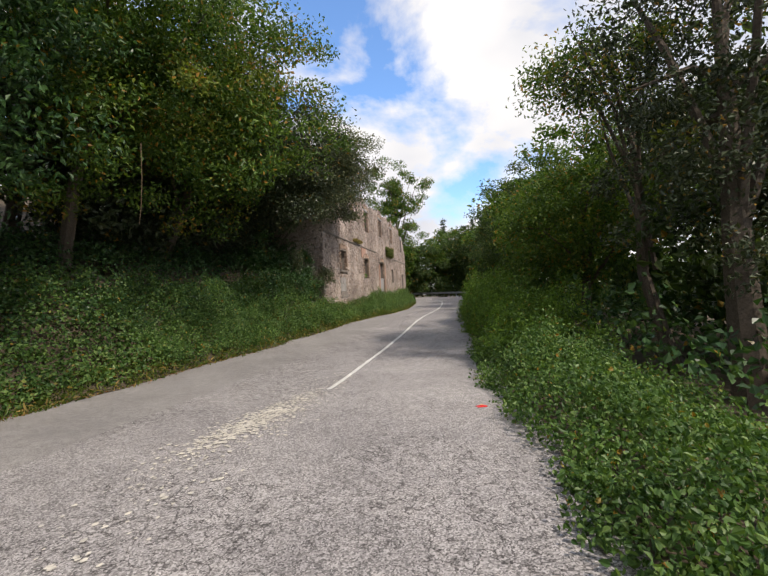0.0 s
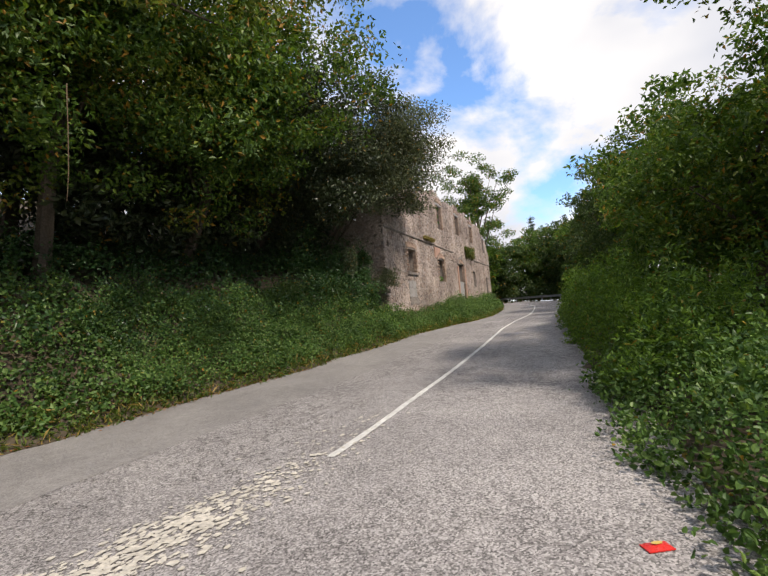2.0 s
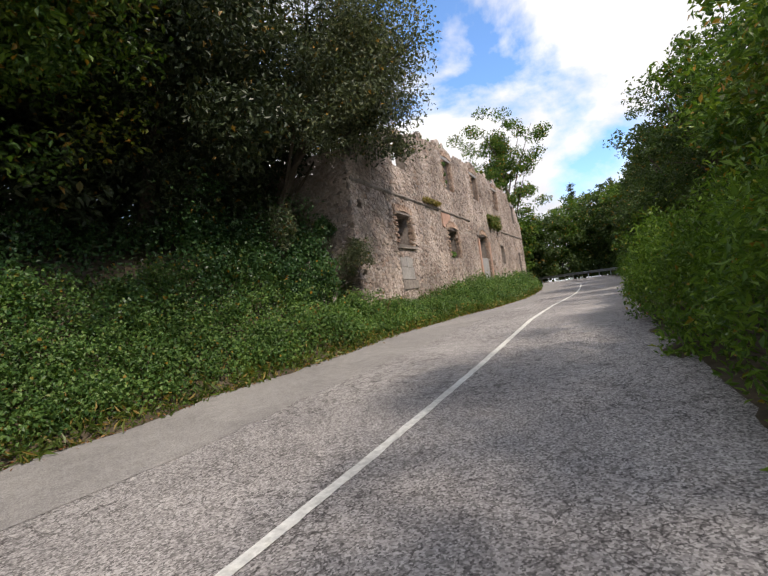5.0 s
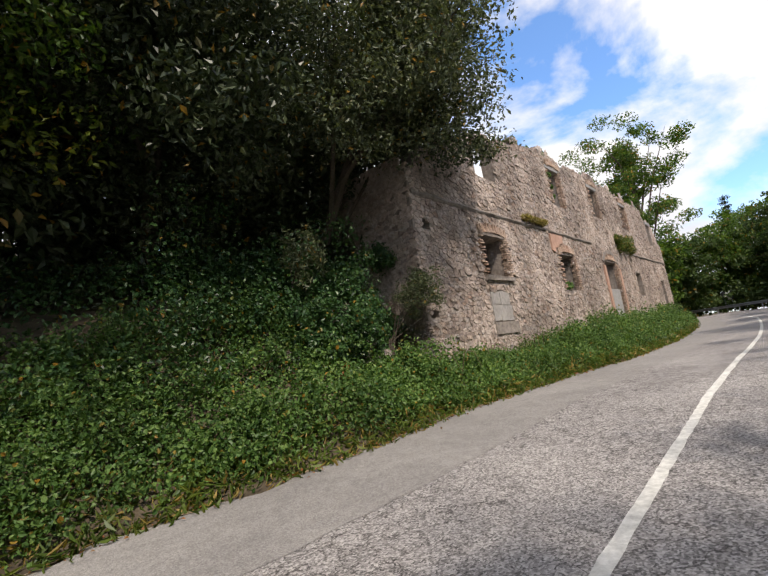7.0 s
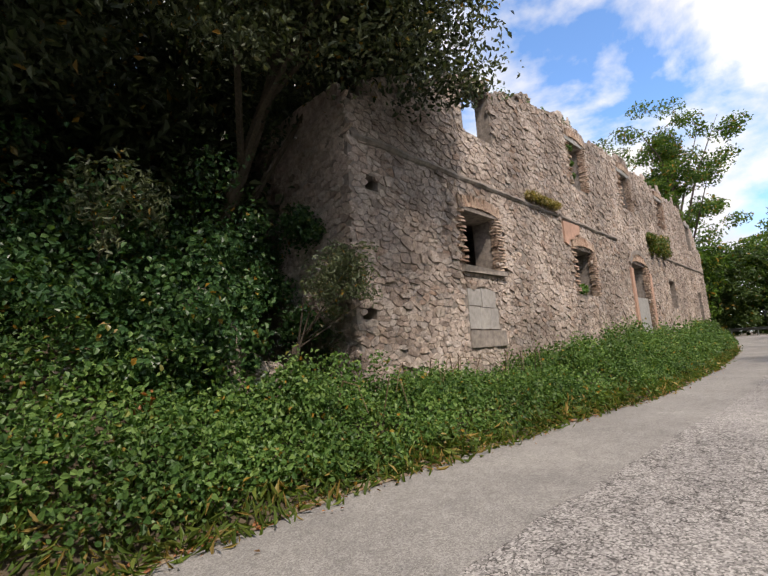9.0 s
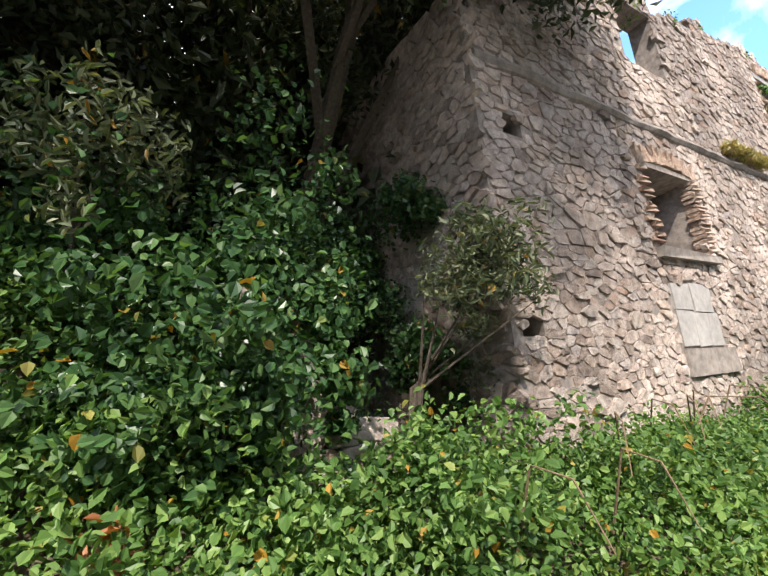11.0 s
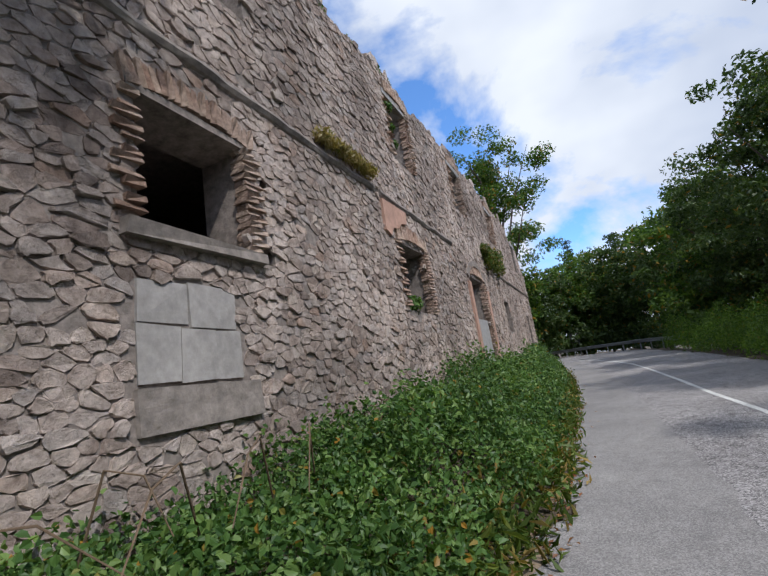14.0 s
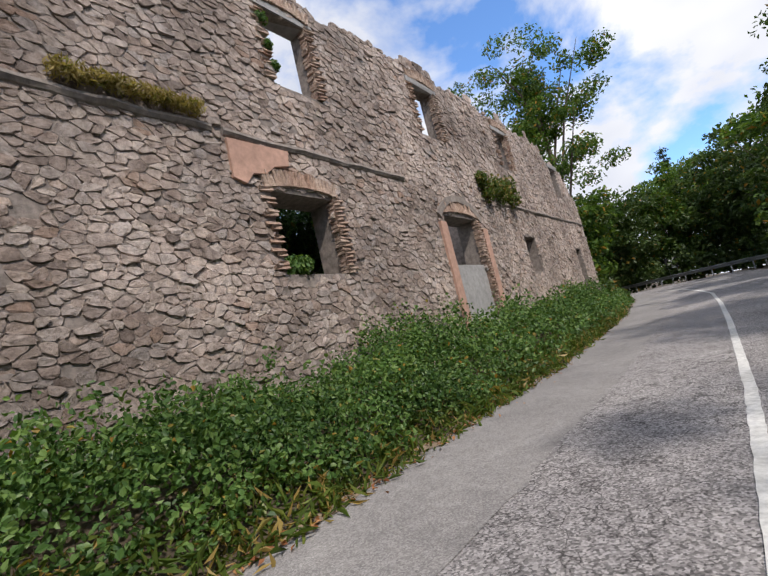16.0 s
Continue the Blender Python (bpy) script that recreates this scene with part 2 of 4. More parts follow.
def leaf_mesh(name, at, out, size, material, parent=None, wide=0.55, spread=0.9, droop=0.0, ovate=False):
    """Folded pointed leaves at points, turned roughly towards out."""
    n = len(at)
    nor = out + rng.normal(0, spread, (n, 3))
    nor /= np.linalg.norm(nor, axis=1, keepdims=True) + 1e-9
    tip = rng.normal(0, 1, (n, 3))
    tip[:, 2] -= droop
    tip -= nor * np.sum(tip * nor, axis=1, keepdims=True)
    tip /= np.linalg.norm(tip, axis=1, keepdims=True) + 1e-9
    side = np.cross(nor, tip)
    s = rng.uniform(size[0], size[1], (n, 1))
    fold = nor * s * 0.16
    if ovate:
        v = np.empty((n, 6, 3))
        v[:, 0] = at - tip * s * 0.5
        v[:, 1] = at + side * s * wide * 0.46 + fold - tip * s * 0.2
        v[:, 2] = at + side * s * wide * 0.36 + fold * 0.8 + tip * s * 0.18
        v[:, 3] = at + tip * s * 0.5 - fold * 0.6
        v[:, 4] = at - side * s * wide * 0.36 + fold * 0.8 + tip * s * 0.18
        v[:, 5] = at - side * s * wide * 0.46 + fold - tip * s * 0.2
        i = np.arange(n)[:, None] * 6
        q = np.concatenate([i + np.array([[0, 1, 2, 3]]), i + np.array([[0, 3, 4, 5]])])
        return big_mesh(name, v.reshape(-1, 3), q, material, parent)
    v = np.empty((n, 4, 3))
    v[:, 0] = at - tip * s * 0.5
    v[:, 1] = at + side * s * wide * 0.5 + fold - tip * s * 0.06
    v[:, 2] = at + tip * s * 0.5
    v[:, 3] = at - side * s * wide * 0.5 + fold - tip * s * 0.06
    i = np.arange(n)[:, None] * 4
    q = np.concatenate([i + np.array([[0, 1, 2]]), i + np.array([[0, 2, 3]])])
    return big_mesh(name, v.reshape(-1, 3), q, material, parent)


def blobs(centres, radii, per, flat=0.7, shell=0.55):
    """Points spread in clumps, denser towards the clumps' skins; also the way out of each clump."""
    c = np.repeat(np.asarray(centres, float), per, axis=0)
    r = np.repeat(np.asarray(radii, float), per)[:, None]
    d = rng.normal(0, 1, c.shape)
    d /= np.linalg.norm(d, axis=1, keepdims=True) + 1e-9
    u = rng.uniform(0, 1, (len(c), 1)) ** (1 - shell)
    off = d * u * r
    off[:, 2] *= flat
    return c + off, d


def tube(bm, pts, radii, seg=7):
    rings = []
    for k, p in enumerate(pts):
        p = Vector(p)
        a = Vector(pts[min(k + 1, len(pts) - 1)]) - Vector(pts[max(k - 1, 0)])
        q = a.to_track_quat("Z", "Y")
        rings.append([bm.verts.new(p + q @ Vector((math.cos(t) * radii[k], math.sin(t) * radii[k], 0))) for t in [2 * math.pi * j / seg for j in range(seg)]])
    for a, b in zip(rings, rings[1:]):
        for j in range(seg):
            bm.faces.new((a[j], a[(j + 1) % seg], b[(j + 1) % seg], b[j]))
    bm.faces.new(rings[-1])


def box(bm, x0, x1, y0, y1, z0, z1, jit=0.0):
    vs = []
    for x in (x0, x1):
        for y in (y0, y1):
            for z in (z0, z1):
                vs.append(bm.verts.new((x + random.uniform(-jit, jit), y + random.uniform(-jit, jit), z + random.uniform(-jit, jit))))
    for f in ((0, 1, 3, 2), (4, 6, 7, 5), (0, 4, 5, 1), (2, 3, 7, 6), (0, 2, 6, 4), (1, 5, 7, 3)):
        bm.faces.new([vs[k] for k in f])


def tree(name, base, height, crown_c, crown_r, clumps, per, size, material, label, category="tree", trunk_r=0.18, limbs=7, clump_r=(0.5, 1.1), droop=0.3, yellow=0, hollow=0.45, wide=0.5):
    """A tapered trunk with limbs and a crown of leaf clumps inside an uneven ellipsoid."""
    root = tagged(new(name), label, category, label)
    root.location = base
    bm = bmesh.new()
    c, r = Vector(crown_c), Vector(crown_r)
    top = c - Vector(base) + Vector((0, 0, r.z * 0.5))
    lean = Vector((random.uniform(-0.3, 0.3), random.uniform(-0.3, 0.3), 0))
    pts = [Vector((0, 0, -0.3)), top * 0.3 + lean, top * 0.62 - lean * 0.5, top]
    tube(bm, pts, [trunk_r * 1.3, trunk_r, trunk_r * 0.65, trunk_r * 0.15], 8)
    for k in range(limbs):
        a = 2 * math.pi * k / limbs + random.uniform(-0.4, 0.4)
        s = top * random.uniform(0.3, 0.8)
        e = c - Vector(base) + Vector((math.cos(a) * r.x * 0.8, math.sin(a) * r.y * 0.8, random.uniform(-0.3, 0.7) * r.z))
        m = (s + e) * 0.5 + Vector((random.uniform(-0.3, 0.3), random.uniform(-0.3, 0.3), 0.3))
        tube(bm, [s, m, e], [trunk_r * 0.45, trunk_r * 0.28, trunk_r * 0.06], 5)
    part("trunk", bm, M_BARK, root)
    d = rng.normal(0, 1, (clumps, 3))
    d /= np.linalg.norm(d, axis=1, keepdims=True)
    u = rng.uniform(hollow, 1.0, (clumps, 1))
    wob = 1 + 0.22 * np.sin(d[:, :1] * 5 + base[0]) + 0.15 * np.sin(d[:, 2:3] * 7 + base[1])
    cen = (np.array(crown_c) - np.array(base)) + d * u * wob * np.array(crown_r)
    p, o = blobs(cen, rng.uniform(clump_r[0], clump_r[1], clumps), per, 0.55)
    ny = int(len(p) * yellow)
    leaf_mesh("crown", p[ny:], o[ny:] * 0.4 + np.array([0, 0, 0.6]), size, material, root, droop=droop, wide=wide)
    if ny:
        leaf_mesh("crown_yellowing", p[:ny], o[:ny] * 0.4 + np.array([0, 0, 0.6]), size, L_YELLOW, root, droop=droop, wide=wide)
    return root


def interp(v, xs, ys):
    return np.interp(v, xs, ys)


# ---- plan ----
def road_z(y):
    return interp(y, [-60, -26, -18, -14, -9.5, -6, -2, 2, 12, 30, 80], [-2.4, -1.0, -0.88, -0.8, -0.62, -0.42, -0.17, -0.06, 0.0, 0.45, 1.8])


def x_left(y):
    return interp(y, [-60, -25, -17, -13, -11.2, -9, -7.3, -5.5, -4.5, -2.5, -1, 2, 5, 8, 12, 20, 26, 33, 38, 42, 46], [0.1, 0.1, 0.0, 0.3, 0.55, 1.0, 0.95, 1.4, 1.55, 1.75, 1.9, 2.25, 2.55, 2.4, 2.3, 1.8, 1.2, 0.3, -0.8, -3.5, -14])


def x_line(y):
    return interp(y, [-60, -25, -14, -7, 0, 4, 9, 15, 20, 25, 29, 33, 37, 41], [4.9, 4.95, 5.1, 5.17, 5.15, 5.17, 5.1, 4.88, 4.62, 4.25, 3.6, 2.7, 1.3, -1.2])


def x_right(y):
    return interp(y, [-60, -25, -18, -15, -11, -8, -2, 4, 11, 20, 28, 36, 42, 46], [9.2, 9.2, 8.9, 8.45, 8.1, 7.65, 7.15, 7.25, 7.5, 7.3, 7.1, 6.3, 5.0, 1.0])


def ground_z(x, y):
    z = road_z(y)
    dl = x_left(y) - x
    dr = x - x_right(y)
    bank = np.clip((-2.4 - y) / 1.2, 0, 1)
    left = np.where(dl > 0, interp(dl, [0, 0.3, 1.4, 3.0, 6, 12, 40, 200], [0, 0.1, 0.9, 2.6, 3.8, 6.5, 14, 30]) * bank + interp(dl, [0, 0.3, 1.2, 3, 10, 40, 200], [0, 0.08, 0.38, 0.5, 0.8, 6, 24]) * (1 - bank), 0)
    right = np.where(dr > 0, interp(dr, [0, 0.4, 2.0, 4, 10, 60, 300], [0, 0.05, -0.25, -0.7, -1.2, -3, -6]), 0)
    end = np.where(y > 46, interp(y, [46, 60, 400], [0, -0.5, -8]), 0)
    return z - 0.012 + left + right + end


# ---- ground and road ----
gx = np.concatenate([[-900, -300, -100, -50], np.arange(-26, -8, 2.0), np.arange(-8, 10, 0.4), np.arange(10, 30, 2.0), [40, 70, 150, 400, 900]])
gy = np.concatenate([[-900, -300, -120, -70], np.arange(-50, -26, 3.0), np.arange(-26, 30, 0.5), np.arange(30, 80, 2.0), [90, 120, 200, 500, 1200]])
GX, GY = np.meshgrid(gx, gy)
GZ = ground_z(GX, GY)
inner = (GX > x_left(GY) - 0.05) & (GX < x_right(GY) + 0.05)
GZ = GZ + np.where(inner, -0.03, rng.normal(0, 0.03, GX.shape))
gi = np.arange(GX.size).reshape(GX.shape)
ground = big_mesh("ground", np.stack([GX, GY, GZ], -1).reshape(-1, 3), np.stack([gi[:-1, :-1], gi[:-1, 1:], gi[1:, 1:], gi[1:, :-1]], -1).reshape(-1, 4), M_SOIL)
tagged(ground, "dark soil ground with leaf litter beside the road", "ground", kind="structure")


def strip(name, ys, xa, xb, lift, material, n=1, rag=0.0):
    """A band along the road between two side lines."""
    ys = np.asarray(ys)
    a, b = xa(ys) + rng.normal(0, 1, len(ys)) * rag, xb(ys) + rng.normal(0, 1, len(ys)) * rag
    v, q = [], []
    for i, y in enumerate(ys):
        for j in range(n + 1):
            v.append((a[i] + (b[i] - a[i]) * j / n, y, road_z(y) + lift))
    for i in range(len(ys) - 1):
        for j in range(n):
            k = i * (n + 1) + j
            q.append((k, k + 1, k + n + 2, k + n + 1))
    return big_mesh(name, np.array(v), np.array(q), material)


ROAD_Y = np.concatenate([np.arange(-60, -26, 2.0), np.arange(-26, 46.2, 0.25)])
tagged(strip("road", ROAD_Y, lambda y: x_left(y) - 0.25, lambda y: x_right(y) + 0.2, 0.0, M_ROAD, 4, 0.012), "worn grey asphalt country road with cracks", "road", kind="structure")
tagged(strip("road_patch", np.arange(-26, 42, 0.25), lambda y: x_left(y) - 0.12, lambda y: x_left(y) + (x_line(y) - x_left(y)) * 0.5, 0.005, M_PATCH, 2, 0.02), "smoother newer asphalt strip along the road edge", "road", kind="structure")
tagged(strip("road_line", np.arange(-14.9, 38, 0.12), lambda y: x_line(y) - 0.05, lambda y: x_line(y) + 0.05, 0.009, M_LINE, 1, 0.004), "worn white painted centre line on asphalt", "road marking", kind="structure")
tagged(strip("verge", np.arange(-40, 40, 0.2), lambda y: x_left(y) - 0.45, lambda y: x_left(y) - 0.02, 0.014, M_DIRT, 1, 0.06), "dry dirt verge with dead leaves", "verge", kind="structure")


# ---- ruined house ----
Y0, Y1 = -0.5, 27.35
OPEN = [  # y0, y1, z0, z1
    (2.60, 3.92, 2.84, 4.05), (8.35, 9.75, 2.55, 3.95), (13.75, 15.5, 1.1, 4.05), (19.0, 20.0, 2.5, 3.76), (24.9, 25.7, 1.4, 3.5),
    (3.0, 4.2, 6.0, 7.3), (8.95, 10.0, 6.05, 7.6), (13.75, 14.8, 6.3, 7.75), (18.8, 19.8, 6.28, 7.68), (24.4, 25.2, 5.9, 7.3),
    (-0.14, 0.16, 3.90, 4.16), (-0.36, -0.05, 1.68, 1.90), (4.15, 4.32, 3.66, 3.85), (4.15, 4.33, 2.75, 2.95), (7.75, 7.86, 3.3, 3.43),
]


def wall_top(y):
    w = 0.10 * math.sin(y * 2.3) + 0.07 * math.sin(y * 5.1 + 1) + 0.05 * math.sin(y * 11.0)
    return float(interp(y, [-0.5, 0.6, 2.5, 4, 6.5, 9, 10.3, 11, 13, 16, 23.5, 24.2, 25.5, 26.6, 27.35], [5.5, 6.2, 7.1, 7.5, 8.0, 8.3, 8.2, 8.05, 8.3, 8.25, 8.1, 7.55, 7.4, 6.6, 5.6])) + w


def opened(y, z, grow=0.0):
    for a, b, c, d in OPEN:
        grow = grow if b - a > 0.5 else 0.0
        if a - grow < y < b + grow and c - grow < z < d + grow:
            return True
    return False


house = tagged(new("ruined_house"), "roofless ruined rubble stone house with empty windows", "ruin")
bm = bmesh.new()
ycuts = sorted({round(v, 3) for v in list(np.arange(Y0, Y1, 0.35)) + [Y1] + [o[0] for o in OPEN] + [o[1] for o in OPEN]})
for ya, yb in zip(ycuts, ycuts[1:]):
    ym = (ya + yb) / 2
    spans, z = [], -0.6
    for a, b, c, d in sorted((o for o in OPEN if o[0] < ym < o[1]), key=lambda o: o[2]):
        spans.append((z, c))
        z = d
    spans.append((z, wall_top(ym)))
    for za, zb in spans:
        if za < 4.9:
            box(bm, -0.62, -0.016, ya, yb, za, min(zb, 4.9))
        if zb > 4.9:
            box(bm, -0.40, -0.016, ya, yb, max(za, 4.9), zb)
part("wall", bm, M_MORTAR, house, "thick rubble wall core with lime mortar")
bm = bmesh.new()
box(bm, -7.0, -0.62, Y0, Y0 + 0.55, -0.6, 5.2)
part("side_wall", bm, M_STONE, house)
bm = bmesh.new()
for ya in np.arange(Y0, Y1, 1.2):
    box(bm, -7.5, -7.0, ya, min(ya + 1.2, Y1), -0.6, 4.6 + 0.5 * math.sin(ya * 1.7))
part("back_wall", bm, M_STONE, house)
bm = bmesh.new()
box(bm, -7.0, -0.62, Y1 - 0.55, Y1, -0.6, 4.9)
part("side_wall", bm, M_STONE, house)
bm = bmesh.new()
box(bm, -7.0, -0.62, Y0 + 0.55, 6.6, 4.5, 4.75)
part("inner_floor", bm, M_MORTAR, house, "remaining upper floor slab over a dark room")
for ya, zt in ((6.4, 4.5), (11.9, 4.2), (16.8, 4.8)):
    bm = bmesh.new()
    box(bm, -7.0, -0.62, ya, ya + 0.28, -0.6, zt)
    part("inner_wall", bm, M_STONE, house)


def course(name, ya, yb):
    """A worn projecting string course."""
    bm = bmesh.new()
    prof = [(-0.03, 4.70), (0.04, 4.73), (0.09, 4.78), (0.07, 4.83), (-0.03, 4.87)]
    ys = np.arange(ya, yb, 0.22)
    rings = []
    for y in ys:
        sag = 0.03 * noise.noise((y * 0.9, 5, 4))
        w = 0.7 + 0.45 * noise.noise((y * 1.7, 3, 1)) + 0.3 * noise.noise((y * 7, 1, 2))
        rings.append([bm.verts.new((px * w if px > 0 else px, y, pz + sag + 0.025 * noise.noise((y * 3, pz, 0)))) for px, pz in prof])
    for a, b in zip(rings, rings[1:]):
        for j in range(len(prof) - 1):
            bm.faces.new((a[j], b[j], b[j + 1], a[j + 1]))
    bm.faces.new(rings[0])
    bm.faces.new(rings[-1])
    part(name, bm, M_SILL, house, "worn brown projecting string course")


course("string_course", -0.45, 7.6)
course("string_course", 7.65, 12.3)
course("string_course", 17.9, 27.3)
bm = bmesh.new()
vs = [bm.verts.new((0.05, y, z)) for y, z in ((7.68, 4.68), (8.85, 4.70), (8.8, 4.42), (8.5, 4.36), (8.3, 4.2), (8.05, 4.17), (7.9, 3.98), (7.68, 4.05))]
f = bm.faces.new(vs)
ext = bmesh.ops.extrude_face_region(bm, geom=[f])
for v in ext["geom"]:
    if isinstance(v, bmesh.types.BMVert):
        v.co.x -= 0.09
part("plaster_patch", bm, M_PLASTER, house, "flaking pink plaster remains")
bm = bmesh.new()
box(bm, -0.3, 0.10, 2.42, 4.08, 2.70, 2.83, 0.02)
part("window_sill", bm, M_SILL, house, "rough brown stone sill")
bm = bmesh.new()
box(bm, -0.5, -0.06, 13.75, 15.5, 0.4, 2.75, 0.02)
part("door_infill", bm, M_GREY, house, "grey rendered infill of the lower doorway")
bm = bmesh.new()
box(bm, -0.3, 0.045, 13.42, 13.75, 0.8, 3.85, 0.012)
part("door_jamb", bm, M_PLASTER, house, "pinkish plastered jamb")
for ya, yb, za, zb in ((2.54, 3.03, 2.0, 2.36), (3.04, 3.6, 1.98, 2.38), (2.53, 2.92, 1.53, 1.99), (2.93, 3.32, 1.52, 1.97), (3.33, 3.62, 1.52, 1.97)):
    bm = bmesh.new()
    box(bm, -0.08, 0.006, ya, yb, za, zb, 0.012)
    part("block", bm, M_BLOCK, house)
bm = bmesh.new()
box(bm, -0.1, 0.03, 2.5, 3.85, 1.15, 1.47, 0.03)
part("lintel", bm, M_SILL, house, "dark cracked stone lintel")
bm = bmesh.new()
box(bm, -0.55, 0.03, 2.5, 4.0, 4.05, 4.13, 0.01)
part("lintel", bm, M_MORTAR, house)
for a, b, c, d in OPEN[6:10]:
    bm = bmesh.new()
    box(bm, -0.38, 0.03, a - 0.22, b + 0.22, d, d + 0.14, 0.02)
    part("lintel", bm, M_GREY, house)

# Plaster arch and second jamb of the doorway.
bm = bmesh.new()
rings = []
for k in range(13):
    a = math.pi * (0.22 + 0.56 * k / 12)
    rings.append([bm.verts.new((x, 14.62 - q * math.cos(a), 3.05 + q * math.sin(a))) for x, q in ((-0.1, 1.42), (0.055, 1.42), (0.055, 1.60), (-0.1, 1.60))])
for p, q in zip(rings, rings[1:]):
    for j in range(4):
        bm.faces.new((p[j], p[(j + 1) % 4], q[(j + 1) % 4], q[j]))
bm.faces.new(rings[0])
bm.faces.new(rings[-1])
part("door_arch", bm, M_SILL, house, "weathered segmental plaster arch")
bm = bmesh.new()
box(bm, -0.3, 0.045, 15.72, 16.0, 0.8, 3.8, 0.015)
part("door_jamb", bm, M_PLASTER, house, "pinkish plastered jamb")

# Bricks round the openings.
brick_me = []
for k in range(3):
    bm = bmesh.new()
    box(bm, -0.10, 0.10, -0.5, 0.5, -0.5, 0.5, 0.035)
    bmesh.ops.recalc_face_normals(bm, faces=bm.faces)
    me = bpy.data.meshes.new("brick")
    bm.to_mesh(me)
    bm.free()
    me.materials.append(M_BRICK)
    brick_me.append(me)


def brick(y, z, w, h, turn=0.0, proud=0.0):
    ob = new("brick", random.choice(brick_me))
    ob.parent = house
    ob.matrix_basis = pose(-0.07 + proud + random.uniform(0, 0.025), y, z, turn + random.uniform(-2, 2), 0, random.uniform(-2, 2)) @ Matrix.Diagonal((1, w, h, 1))


for a, b, c, d in [OPEN[0], OPEN[1], OPEN[2], OPEN[6], OPEN[7], OPEN[8]]:
    upper = c > 5
    z = c if not (c < 1) else 2.6
    k = 0
    while z < d - 0.03:
        w = 0.26 if k % 2 else 0.17
        brick(b + w / 2 - 0.01 - random.uniform(0, 0.05), z + 0.033, w, 0.055)
        if c > 2 and k % 3:
            brick(a - w / 2 + 0.01 + random.uniform(0, 0.04), z + 0.033, w, 0.055)
        z += 0.072
        k += 1
    y = a - 0.15
    n = int((b - a + 0.3) / 0.075)
    for j in range(n):
        t = (j + 0.5) / n
        rise = 0.10 * (1 - (2 * t - 1) ** 2)
        brick(a - 0.15 + (b - a + 0.3) * t, d + (0.24 if upper else 0.16) + rise, 0.055, 0.27, -(t - 0.5) * 34)


# ---- rubble facing ----
def clip_cell(poly, c, o):
    """The part of a polygon nearer to c than to o."""
    mx, my = (c[0] + o[0]) / 2, (c[1] + o[1]) / 2
    nx, ny = o[0] - c[0], o[1] - c[1]
    out = []
    for k, p in enumerate(poly):
        q = poly[(k + 1) % len(poly)]
        dp = (p[0] - mx) * nx + (p[1] - my) * ny
        dq = (q[0] - mx) * nx + (q[1] - my) * ny
        if dp <= 0:
            out.append(p)
        if (dp < 0) != (dq < 0):
            t = dp / (dp - dq)
            out.append((p[0] + (q[0] - p[0]) * t, p[1] + (q[1] - p[1]) * t))
    return out


def facing(ya, yb, za, zb, keep, sw=0.165, sh=0.096, seed=3):
    """Irregular rubble stones on a plane of (y, z), grown from scattered seeds of uneven density; each is its corners."""
    r = np.random.default_rng(seed)
    flat = 1.75
    ya, yb, za, zb = ya - 0.6, yb + 0.6, za - 0.4, zb + 0.4
    cols, rows = int((yb - ya) / sw) + 2, int((zb - za) / sh) + 2
    seeds = {}
    for i in range(rows):
        for j in range(cols):
            if r.random() < 0.27:
                continue
            y = ya + (j + 0.5 * (i % 2) + r.uniform(-0.42, 0.42)) * sw
            z = za + (i + r.uniform(-0.40, 0.40)) * sh
            seeds[i, j] = (y, z * flat)
    out = []
    for (i, j), c in seeds.items():
        if not keep(c[0], c[1] / flat) or r.random() < 0.02:
            continue
        poly = [(c[0] - 0.4, c[1] - 0.4), (c[0] + 0.4, c[1] - 0.4), (c[0] + 0.4, c[1] + 0.4), (c[0] - 0.4, c[1] + 0.4)]
        for di in range(-3, 4):
            for dj in range(-3, 4):
                o = seeds.get((i + di, j + dj))
                if o and (di or dj):
                    poly = clip_cell(poly, c, o)
                    if len(poly) < 3:
                        break
            if len(poly) < 3:
                break
        if len(poly) < 3:
            continue
        p = np.array(poly)
        p = np.stack([0.78 * p + 0.22 * np.roll(p, -1, 0), 0.22 * p + 0.78 * np.roll(p, -1, 0)], 1).reshape(-1, 2)
        p[:, 1] /= flat
        m = p.mean(0)
        q = m + (p - m) * r.uniform(0.94, 1.02) + r.normal(0, 0.004, p.shape)
        f = m + (p - m) * r.uniform(0.84, 0.98) + r.normal(0, 0.008, p.shape)
        d = r.uniform(-0.010, 0.012) if r.random() < 0.9 else r.uniform(0.012, 0.035)
        dd = d + (f - m) @ r.normal(0, 0.035, 2) + r.normal(0, 0.004, len(p))
        out.append([(-0.05, *a) for a in q] + [(float(b), *a) for a, b in zip(f, dd)])
    return out


def stone_faces(n):
    return [(k, (k + 1) % n, n + (k + 1) % n, n + k) for k in range(n)] + [tuple(range(n, 2 * n))]


def house_keep(y, z):
    if y < Y0 + 0.02 or y > Y1 - 0.05 or z > wall_top(y) + 0.03:
        return False
    if opened(y, z, 0.06):
        return False
    if 2.5 < y < 3.65 and 1.14 < z < 2.38:
        return False
    if 13.4 < y < 13.8 and z < 3.85:
        return False
    return True


